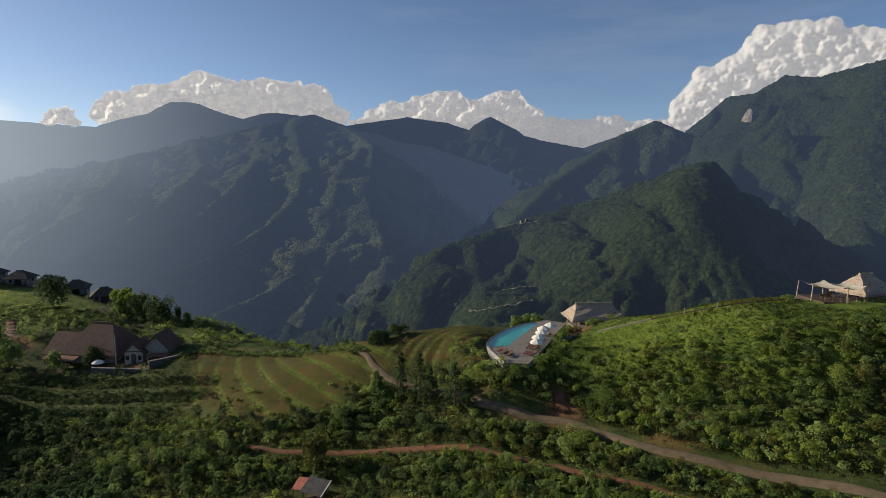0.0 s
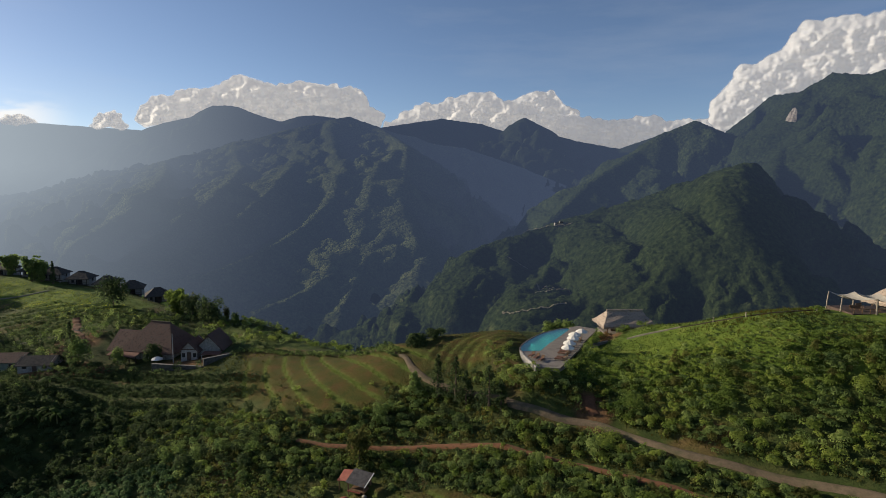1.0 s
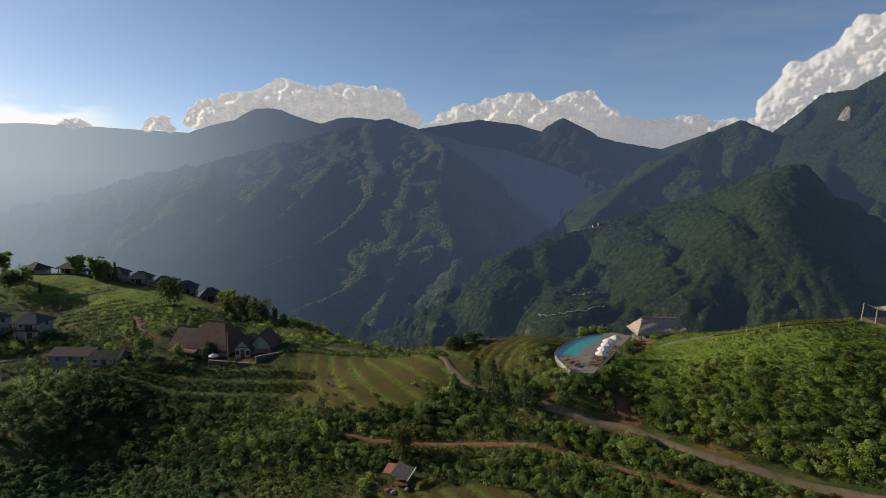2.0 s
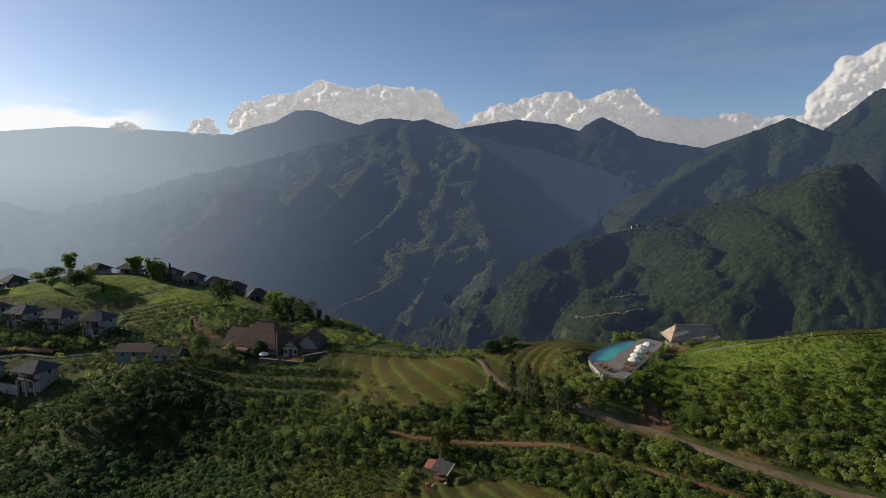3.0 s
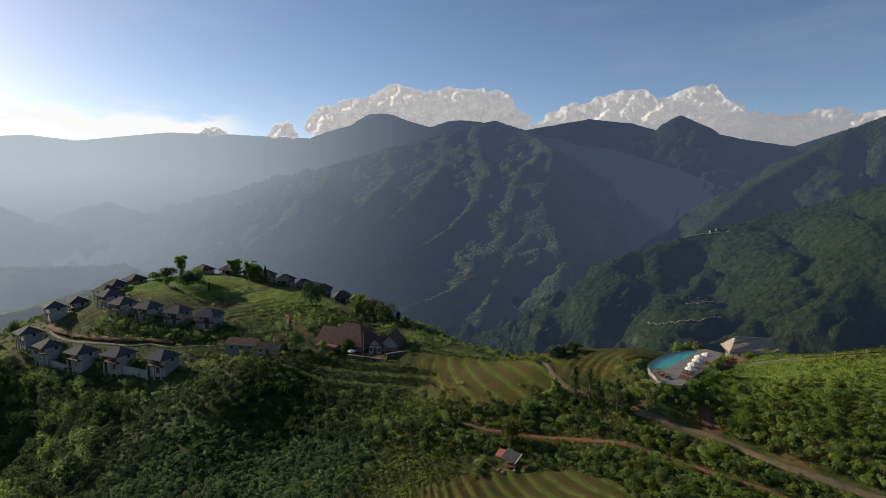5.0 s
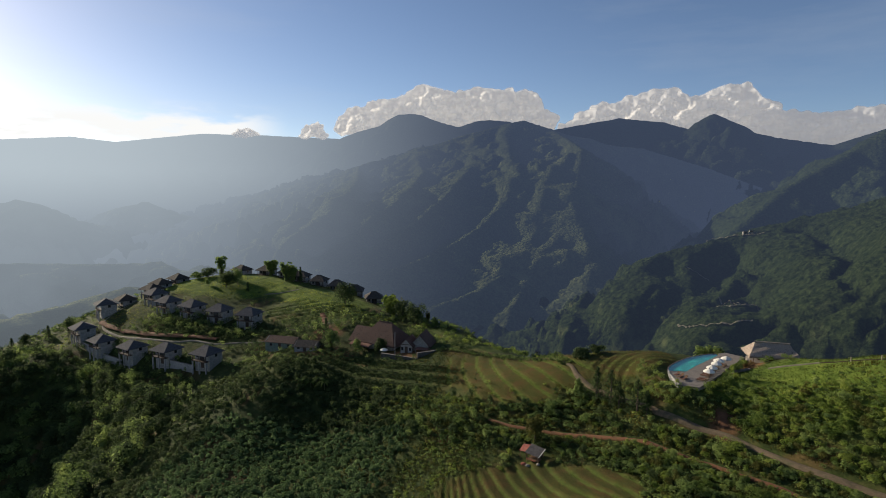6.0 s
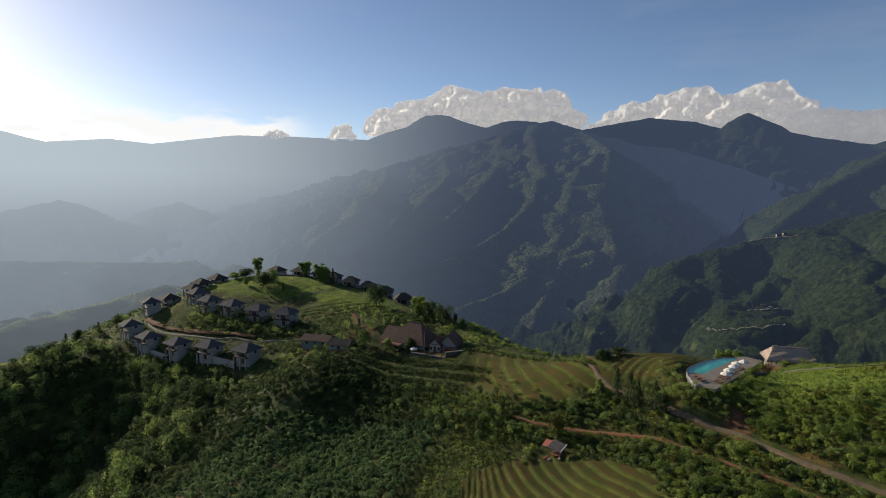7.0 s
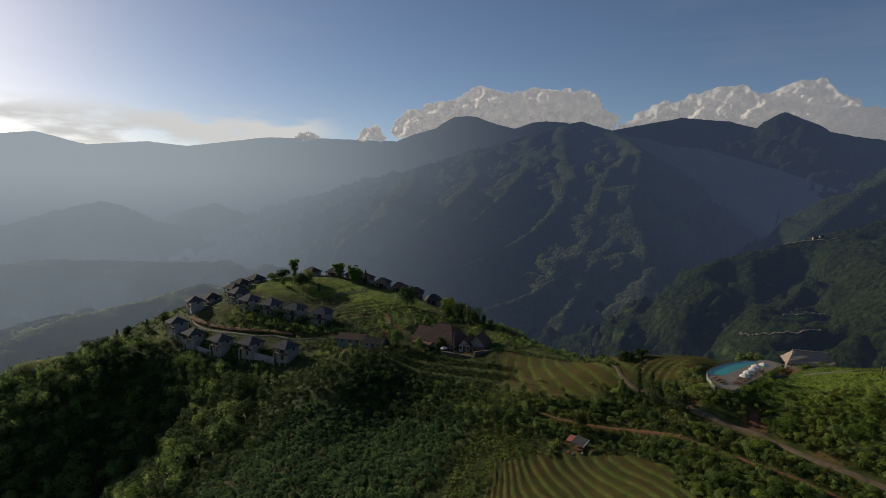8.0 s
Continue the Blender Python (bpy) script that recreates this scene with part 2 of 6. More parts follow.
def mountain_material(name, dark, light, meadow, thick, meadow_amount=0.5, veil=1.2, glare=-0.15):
    """Forested slopes of a distant backdrop, with haze painted on as emission: more the farther off and the nearer to
    the sun it lies.
    """
    m, n, l, p = material(name)
    big, mid, fine = noise_tex(n, l, 0.0035, 5), noise_tex(n, l, 0.02, 6), noise_tex(n, l, 0.11, 5, rough=0.7)
    forest = ramp(n, [(0.35, dark), (0.65, light)])
    l.new(fine.outputs[0], forest.inputs[0])
    mask = ramp(n, [(meadow_amount, (0, 0, 0)), (meadow_amount + 0.08, (1, 1, 1))])
    tc = n.new("ShaderNodeTexCoord")
    high = n.new("ShaderNodeSeparateXYZ")
    l.new(tc.outputs["Object"], high.inputs[0])
    farmed = n.new("ShaderNodeMapRange")        # clearings and fields thicken towards the valley
    for sock, q in zip(farmed.inputs[1:5], (60.0, -180.0, 0.0, 0.045)):
        sock.default_value = q
    l.new(high.outputs[2], farmed.inputs[0])
    l.new(mixed(n, l, 1.0, mixed(n, l, 0.5, big.outputs[0], mid.outputs[0]), farmed.outputs[0], "ADD"), mask.inputs[0])
    c = mixed(n, l, mask.outputs[0], forest.outputs[0], meadow)
    c = mixed(n, l, 0.3, c, mid.outputs[0], "OVERLAY")
    l.new(c, p.inputs["Base Color"])
    p.inputs["Roughness"].default_value = 1.0
    p.inputs["Specular IOR Level"].default_value = 0.0
    b = n.new("ShaderNodeBump")
    b.inputs["Strength"].default_value, b.inputs["Distance"].default_value = 1.0, 9.0
    vo = n.new("ShaderNodeTexVoronoi")
    vo.inputs["Scale"].default_value = 0.085
    l.new(tc.outputs["Object"], vo.inputs["Vector"])
    k = n.new("ShaderNodeMath")
    k.operation = "MULTIPLY_ADD"
    k.inputs[1].default_value = -0.55
    l.new(vo.outputs["Distance"], k.inputs[0])
    l.new(fine.outputs[0], k.inputs[2])
    l.new(k.outputs[0], b.inputs["Height"])
    l.new(b.outputs[0], p.inputs["Normal"])
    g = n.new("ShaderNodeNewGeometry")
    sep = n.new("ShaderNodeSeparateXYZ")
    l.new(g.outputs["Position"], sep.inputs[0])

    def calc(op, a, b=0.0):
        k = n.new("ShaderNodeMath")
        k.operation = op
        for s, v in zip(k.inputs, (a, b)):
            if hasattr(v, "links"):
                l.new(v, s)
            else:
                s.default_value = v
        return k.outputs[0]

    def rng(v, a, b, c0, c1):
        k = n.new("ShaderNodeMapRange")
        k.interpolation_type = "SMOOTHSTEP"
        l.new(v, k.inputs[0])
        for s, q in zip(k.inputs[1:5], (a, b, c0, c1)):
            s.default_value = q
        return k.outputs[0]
    # painted haze: emission by distance, brighter towards the sun, patchy low in the valley
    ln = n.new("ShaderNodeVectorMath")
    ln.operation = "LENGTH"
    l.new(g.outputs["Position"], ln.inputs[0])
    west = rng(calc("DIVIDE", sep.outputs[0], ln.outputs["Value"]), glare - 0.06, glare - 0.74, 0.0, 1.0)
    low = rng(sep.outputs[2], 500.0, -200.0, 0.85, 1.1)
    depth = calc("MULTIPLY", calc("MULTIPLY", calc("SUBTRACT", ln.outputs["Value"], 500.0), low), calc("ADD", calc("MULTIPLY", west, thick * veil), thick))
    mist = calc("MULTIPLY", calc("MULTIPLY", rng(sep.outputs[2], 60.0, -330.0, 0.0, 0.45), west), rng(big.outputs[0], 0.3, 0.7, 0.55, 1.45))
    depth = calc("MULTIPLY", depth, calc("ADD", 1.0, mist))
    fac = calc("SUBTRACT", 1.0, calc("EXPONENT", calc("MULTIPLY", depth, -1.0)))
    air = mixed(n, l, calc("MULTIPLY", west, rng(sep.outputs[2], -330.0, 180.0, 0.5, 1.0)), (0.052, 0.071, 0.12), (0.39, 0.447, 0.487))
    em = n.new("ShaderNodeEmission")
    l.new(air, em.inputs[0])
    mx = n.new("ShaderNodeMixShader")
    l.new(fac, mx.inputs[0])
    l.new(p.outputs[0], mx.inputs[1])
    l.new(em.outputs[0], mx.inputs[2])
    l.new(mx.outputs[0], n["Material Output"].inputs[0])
    return m


GROUND = ground_material()
# thick, veil and glare set how much painted haze each forest gives off
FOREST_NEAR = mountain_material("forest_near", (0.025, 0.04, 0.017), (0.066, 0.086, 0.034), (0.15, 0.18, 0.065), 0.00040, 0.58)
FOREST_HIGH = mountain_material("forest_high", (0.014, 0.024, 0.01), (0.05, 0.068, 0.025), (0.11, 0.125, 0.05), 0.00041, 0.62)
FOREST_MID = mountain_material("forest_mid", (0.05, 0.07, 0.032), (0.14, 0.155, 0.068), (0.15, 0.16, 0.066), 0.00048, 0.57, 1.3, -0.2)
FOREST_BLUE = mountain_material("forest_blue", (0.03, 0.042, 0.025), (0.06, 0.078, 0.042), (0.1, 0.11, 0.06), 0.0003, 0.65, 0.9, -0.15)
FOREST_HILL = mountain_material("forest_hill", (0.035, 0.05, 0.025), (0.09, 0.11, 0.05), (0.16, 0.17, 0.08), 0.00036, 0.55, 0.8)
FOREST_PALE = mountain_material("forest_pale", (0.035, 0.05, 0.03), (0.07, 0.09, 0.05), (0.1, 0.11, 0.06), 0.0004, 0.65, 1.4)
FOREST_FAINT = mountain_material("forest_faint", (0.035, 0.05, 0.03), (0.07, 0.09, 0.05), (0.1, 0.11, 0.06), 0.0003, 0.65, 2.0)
LEAF_SCRUB = leaf_material("scrub_leaf", (0.14, 0.215, 0.074), (0.31, 0.395, 0.155))
LEAF_BRIGHT = leaf_material("bright_leaf", (0.135, 0.21, 0.047), (0.295, 0.365, 0.1))
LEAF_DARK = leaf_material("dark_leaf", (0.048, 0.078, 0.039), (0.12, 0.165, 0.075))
LEAF_OLIVE = leaf_material("olive_leaf", (0.09, 0.1, 0.028), (0.19, 0.195, 0.07))
BARK = simple("bark", [(0.07, 0.05, 0.035), (0.16, 0.12, 0.09)], 2.0, 0.9, 0.6)


# ---- building blocks ----
def mesh_from(name, verts, quads, mat, smooth_faces=False, attrs=None):
    """A mesh of quads from numpy arrays."""
    me = bpy.data.meshes.new(name)
    nv, nq, k = len(verts), len(quads), quads.shape[1]
    me.vertices.add(nv)
    me.vertices.foreach_set("co", np.ascontiguousarray(verts, np.float32).ravel())
    me.loops.add(nq * k)
    me.loops.foreach_set("vertex_index", np.ascontiguousarray(quads, np.int32).ravel())
    me.polygons.add(nq)
    me.polygons.foreach_set("loop_start", np.arange(nq, dtype=np.int32) * k)
    me.polygons.foreach_set("use_smooth", np.full(nq, smooth_faces))
    for key, val in (attrs or {}).items():
        a = me.attributes.new(key, "FLOAT", "POINT")
        a.data.foreach_set("value", np.ascontiguousarray(val, np.float32).ravel())
    me.update(calc_edges=True)
    me.materials.append(mat)
    return me


def part(name, bm, mat, parent=None, label=""):
    """One bmesh as one mesh object under a thing or a part."""
    me = bpy.data.meshes.new(name)
    bm.to_mesh(me)
    bm.free()
    me.materials.append(mat)
    ob = new(name, me)
    if parent is not None:
        ob.parent = parent
    return tagged(ob, label)


def thing(name, m, label, category, group=""):
    e = new(name)
    e.empty_display_size = 0.5
    e.matrix_world = m
    return tagged(e, label, category, group)


def add_box(bm, x0, x1, y0, y1, z0, z1, bevel=0.0, m=None):
    made = bmesh.ops.create_cube(bm, size=1.0)["verts"]
    t = Matrix.Translation(((x0 + x1) / 2, (y0 + y1) / 2, (z0 + z1) / 2)) @ Matrix.Diagonal((abs(x1 - x0), abs(y1 - y0), abs(z1 - z0), 1))
    bmesh.ops.transform(bm, matrix=(m or Matrix()) @ t, verts=made)
    if bevel:
        edges = list({e for v in made for e in v.link_edges})
        bmesh.ops.bevel(bm, geom=edges, offset=bevel, segments=1, affect="EDGES")
    return bm


def box(x0, x1, y0, y1, z0, z1, bevel=0.0):
    return add_box(bmesh.new(), x0, x1, y0, y1, z0, z1, bevel)


def add_tube(bm, a, b, r0, r1, sides=7):
    a, b = Vector(a), Vector(b)
    made = bmesh.ops.create_cone(bm, cap_ends=True, segments=sides, radius1=r0, radius2=r1, depth=(b - a).length)["verts"]
    bmesh.ops.transform(bm, matrix=Matrix.Translation((a + b) / 2) @ (b - a).to_track_quat("Z", "Y").to_matrix().to_4x4(), verts=made)
    return bm


def tube(a, b, r0, r1=None, sides=7):
    return add_tube(bmesh.new(), a, b, r0, r0 if r1 is None else r1, sides)


# ---- the ground: one sheet out to the horizon ----
def polar_sheet():
    az = np.r_[np.arange(-180, -80, 5.0), np.arange(-80, 52, 0.27), np.arange(52, 180.01, 4.0)]
    r = np.r_[0.0, np.linspace(2, 70, 14), np.geomspace(71, 440, 400), np.geomspace(460, 4900, 42)]
    A, R = np.meshgrid(np.radians(az), r)
    x, y = R * np.sin(A), -30 + R * np.cos(A)
    z, field, bank, lawn = land(x, y, True)
    soil = smooth(0.45, 0.7, fbm(x / 14 + 5, y / 14, 3)) * (1 - field) * (1 - lawn) * 0.45
    for cx, cy, a, b, turn in SOILS:
        soil = np.maximum(soil, 0.9 * (1 - smooth(0.6, 1.15, ellipse(x, y, cx, cy, a, b, turn) + 0.3 * gnoise(x / 4, y / 4))))
    ny, nx = x.shape
    i = np.arange(ny * nx).reshape(ny, nx)
    q = np.stack([i[:-1, :-1], i[:-1, 1:], i[1:, 1:], i[1:, :-1]], -1).reshape(-1, 4)
    v = np.stack([x, y, z], -1).reshape(-1, 3)
    q = q[:, ::-1]
    me = mesh_from("ground", v, q, GROUND, True, {"field": field, "bank": bank, "lawn": lawn, "soil": soil})
    # beyond 520 m the sheet takes FOREST_HILL and its painted haze
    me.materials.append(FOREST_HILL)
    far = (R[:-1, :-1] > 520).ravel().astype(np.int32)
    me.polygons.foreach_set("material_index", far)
    return tagged(new("ground", me), "rolling green hill ground with terraced rice fields and scrub", "ground", kind="structure")


polar_sheet()


# ---- the mountains ----
MOUNTAINS = {}


def crest_height(x, y, ridges, slope, rough, seed, gully, skew=0.0, both=False):
    """Slopes falling away from crest lines, cut by gullies and spurs."""
    wx = x + 70 * fbm(x / 420 + seed, y / 420, 3)
    wy = y + 70 * fbm(x / 420 - seed, y / 420 + 3.7, 3)
    z = np.full(x.shape, -1e4)
    dmin = np.full(x.shape, 1e4)
    for r in ridges:
        for (ax, ay, azz), (bx, by, bz) in zip(r[:-1], r[1:]):
            ux, uy = bx - ax, by - ay
            L2 = ux * ux + uy * uy
            dx, dy = x - ax, y - ay
            t0 = np.clip((dx * ux + dy * uy) / L2, 0, 1)
            near = smooth(0, 160, np.hypot(dx - t0 * ux, dy - t0 * uy))
            px, py = x + (wx - x) * near - ax, y + (wy - y) * near - ay
            t = np.clip((px * ux + py * uy) / L2, 0, 1)
            d = np.hypot(np.hypot(px - t * ux, py - t * uy), 16) - 16
            lean = 1 + skew * (px - t * ux) / (d + 20)        # the side towards the sun is the gentler one
            z = np.maximum(z, azz + (bz - azz) * t - slope * lean * d)
            dmin = np.minimum(dmin, d)
    base = z
    spur = np.abs(fbm(wx / 210 + seed, wy / 210, 3))
    rill = np.abs(fbm(wx / 60 + seed, wy / 60 + 8, 3))
    z = z - gully * (1 - smooth(0, 0.45, spur)) * 0.42 * np.minimum(dmin, 280) - gully * (1 - smooth(0, 0.4, rill)) * 0.13 * np.minimum(dmin, 150)
    z = z + rough * fbm(x / 90 + seed, y / 90, 4) * smooth(-10, 120, dmin) + rough * 0.25 * fbm(x / 14, y / 14 + seed, 2)
    return (z, base) if both else z


def mountain(name, ridges, res, slope, rough, mat, label, seed, gully=0.8, skew=0.0, south=380):
    pts = np.array([p for r in ridges for p in r], float)
    reach = (pts[:, 2].max() - VALLEY) / slope * 1.1
    x0, x1 = pts[:, 0].min() - reach, pts[:, 0].max() + reach
    y0, y1 = max(pts[:, 1].min() - reach, south), pts[:, 1].max() + min(reach, 350)
    x, y = np.meshgrid(np.arange(x0, x1, res), np.arange(y0, y1, res))
    MOUNTAINS[name] = (ridges, slope, rough, seed, gully, skew)
    z, base = crest_height(x, y, *MOUNTAINS[name], both=True)
    ny, nx = x.shape
    i = np.arange(ny * nx).reshape(ny, nx)
    q = np.stack([i[:-1, :-1], i[:-1, 1:], i[1:, 1:], i[1:, :-1]], -1).reshape(-1, 4)
    keep = ((base > VALLEY - 10) & (np.hypot(x, y + 60) < 4880) & (np.hypot(x + 90, y - 110) > 420)).ravel()[q].all(1)
    q = q[keep]
    used = np.unique(q)
    back = np.zeros(ny * nx, int)
    back[used] = np.arange(len(used))
    v = np.stack([x, y, z], -1).reshape(-1, 3)[used]
    return tagged(new(name, mesh_from(name, v, back[q], mat, True)), label, "mountain", kind="structure")


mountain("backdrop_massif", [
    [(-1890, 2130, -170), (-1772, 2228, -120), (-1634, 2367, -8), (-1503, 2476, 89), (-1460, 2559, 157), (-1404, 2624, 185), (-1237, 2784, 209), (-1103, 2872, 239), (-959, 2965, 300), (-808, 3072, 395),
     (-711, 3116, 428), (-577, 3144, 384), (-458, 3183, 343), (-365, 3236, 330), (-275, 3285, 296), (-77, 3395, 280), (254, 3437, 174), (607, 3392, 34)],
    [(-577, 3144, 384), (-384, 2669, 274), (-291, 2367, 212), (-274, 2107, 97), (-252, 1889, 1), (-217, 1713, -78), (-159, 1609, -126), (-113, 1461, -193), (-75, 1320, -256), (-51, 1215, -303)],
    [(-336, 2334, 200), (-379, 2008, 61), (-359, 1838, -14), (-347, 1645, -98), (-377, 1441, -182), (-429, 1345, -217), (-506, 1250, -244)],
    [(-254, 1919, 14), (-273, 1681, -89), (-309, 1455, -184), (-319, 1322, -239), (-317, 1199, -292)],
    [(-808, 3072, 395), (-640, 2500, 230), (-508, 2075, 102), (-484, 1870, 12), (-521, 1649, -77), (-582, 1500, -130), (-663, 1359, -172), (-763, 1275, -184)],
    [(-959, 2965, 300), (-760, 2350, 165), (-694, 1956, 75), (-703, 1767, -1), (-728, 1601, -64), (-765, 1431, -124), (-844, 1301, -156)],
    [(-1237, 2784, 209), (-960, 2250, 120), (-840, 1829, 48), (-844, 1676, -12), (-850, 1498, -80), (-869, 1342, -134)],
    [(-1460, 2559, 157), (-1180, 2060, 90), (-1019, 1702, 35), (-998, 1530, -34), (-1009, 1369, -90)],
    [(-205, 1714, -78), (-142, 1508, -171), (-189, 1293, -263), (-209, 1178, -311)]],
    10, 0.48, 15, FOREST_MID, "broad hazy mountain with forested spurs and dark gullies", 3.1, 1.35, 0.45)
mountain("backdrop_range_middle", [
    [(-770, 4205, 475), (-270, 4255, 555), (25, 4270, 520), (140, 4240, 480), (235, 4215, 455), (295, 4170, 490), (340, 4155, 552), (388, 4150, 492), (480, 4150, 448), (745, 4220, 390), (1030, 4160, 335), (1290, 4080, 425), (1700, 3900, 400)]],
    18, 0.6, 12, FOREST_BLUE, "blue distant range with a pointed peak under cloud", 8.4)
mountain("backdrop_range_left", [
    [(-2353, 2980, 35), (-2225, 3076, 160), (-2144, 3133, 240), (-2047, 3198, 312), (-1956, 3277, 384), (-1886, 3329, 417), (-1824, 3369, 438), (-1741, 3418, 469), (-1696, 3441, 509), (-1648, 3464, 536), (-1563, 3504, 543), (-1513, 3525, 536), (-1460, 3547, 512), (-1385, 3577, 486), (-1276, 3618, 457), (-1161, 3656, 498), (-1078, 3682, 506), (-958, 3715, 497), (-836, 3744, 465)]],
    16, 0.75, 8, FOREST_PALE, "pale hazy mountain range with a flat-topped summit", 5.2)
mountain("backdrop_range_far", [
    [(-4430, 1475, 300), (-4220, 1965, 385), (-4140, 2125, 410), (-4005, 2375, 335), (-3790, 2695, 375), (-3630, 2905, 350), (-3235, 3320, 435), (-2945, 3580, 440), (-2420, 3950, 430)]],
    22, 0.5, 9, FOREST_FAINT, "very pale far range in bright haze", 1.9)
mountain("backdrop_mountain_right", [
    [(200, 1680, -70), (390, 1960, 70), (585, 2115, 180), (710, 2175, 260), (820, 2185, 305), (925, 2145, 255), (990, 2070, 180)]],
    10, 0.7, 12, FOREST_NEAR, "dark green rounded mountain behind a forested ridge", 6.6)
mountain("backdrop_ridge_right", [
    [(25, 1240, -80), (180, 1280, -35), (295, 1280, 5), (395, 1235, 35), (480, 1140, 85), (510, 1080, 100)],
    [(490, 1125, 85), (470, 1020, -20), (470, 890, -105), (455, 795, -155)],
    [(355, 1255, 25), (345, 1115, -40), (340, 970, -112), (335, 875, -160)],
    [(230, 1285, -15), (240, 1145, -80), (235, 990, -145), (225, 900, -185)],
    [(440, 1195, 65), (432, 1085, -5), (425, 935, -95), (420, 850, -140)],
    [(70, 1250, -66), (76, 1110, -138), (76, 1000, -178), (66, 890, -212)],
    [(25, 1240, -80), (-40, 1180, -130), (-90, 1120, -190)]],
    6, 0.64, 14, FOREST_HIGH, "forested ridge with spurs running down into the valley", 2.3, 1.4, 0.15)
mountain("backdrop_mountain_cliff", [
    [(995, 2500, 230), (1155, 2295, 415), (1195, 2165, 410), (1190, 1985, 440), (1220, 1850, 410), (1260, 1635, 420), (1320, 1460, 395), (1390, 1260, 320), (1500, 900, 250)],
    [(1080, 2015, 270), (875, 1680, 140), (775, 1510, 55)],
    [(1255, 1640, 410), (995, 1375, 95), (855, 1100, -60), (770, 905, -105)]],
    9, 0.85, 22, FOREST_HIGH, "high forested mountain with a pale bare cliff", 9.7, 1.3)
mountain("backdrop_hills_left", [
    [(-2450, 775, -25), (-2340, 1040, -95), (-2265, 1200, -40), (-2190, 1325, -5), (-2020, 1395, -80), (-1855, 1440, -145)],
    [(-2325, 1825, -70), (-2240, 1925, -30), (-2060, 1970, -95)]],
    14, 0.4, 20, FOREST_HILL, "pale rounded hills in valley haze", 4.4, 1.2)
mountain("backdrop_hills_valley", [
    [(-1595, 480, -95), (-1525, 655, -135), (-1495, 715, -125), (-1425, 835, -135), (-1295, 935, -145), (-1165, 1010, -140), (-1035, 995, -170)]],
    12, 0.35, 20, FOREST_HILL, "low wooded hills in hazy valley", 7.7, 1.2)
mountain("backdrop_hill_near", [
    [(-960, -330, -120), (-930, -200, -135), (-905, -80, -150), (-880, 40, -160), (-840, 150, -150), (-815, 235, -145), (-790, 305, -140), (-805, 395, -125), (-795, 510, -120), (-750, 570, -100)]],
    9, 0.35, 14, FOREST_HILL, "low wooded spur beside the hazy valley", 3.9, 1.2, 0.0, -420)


# ---- clouds ----
def cloud_material():
    m, n, l, p = material("cloud")
    p.inputs["Base Color"].default_value = (0.47, 0.47, 0.475, 1)
    p.inputs["Roughness"].default_value = 1.0
    p.inputs["Specular IOR Level"].default_value = 0.0
    p.inputs["Emission Color"].default_value = (1.0, 0.965, 0.94, 1)
    p.inputs["Emission Strength"].default_value = 0.26      # glow added to stand for light scattered inside the cloud
    tr = n.new("ShaderNodeBsdfTranslucent")
    tr.inputs[0].default_value = (0.8, 0.79, 0.78, 1)
    mx = n.new("ShaderNodeMixShader")
    mx.inputs[0].default_value = 0.4
    l.new(p.outputs[0], mx.inputs[1])
    l.new(tr.outputs[0], mx.inputs[2])
    at = n.new("ShaderNodeAttribute")
    at.attribute_name = "body"
    fr = noise_tex(n, l, 0.006, 4, rough=0.5)
    ad = n.new("ShaderNodeMath")
    ad.operation = "MULTIPLY_ADD"
    l.new(fr.outputs[0], ad.inputs[0])
    ad.inputs[1].default_value = 0.62
    l.new(at.outputs["Fac"], ad.inputs[2])
    rg = n.new("ShaderNodeMapRange")
    rg.interpolation_type = "SMOOTHSTEP"
    rg.inputs[1].default_value, rg.inputs[2].default_value, rg.inputs[4].default_value = 0.2, 0.92, 0.94
    l.new(ad.outputs[0], rg.inputs[0])
    clear = n.new("ShaderNodeBsdfTransparent")
    m2 = n.new("ShaderNodeMixShader")
    l.new(rg.outputs[0], m2.inputs[0])
    l.new(clear.outputs[0], m2.inputs[1])
    l.new(mx.outputs[0], m2.inputs[2])
    l.new(m2.outputs[0], n["Material Output"].inputs[0])
    return m


CLOUD = cloud_material()


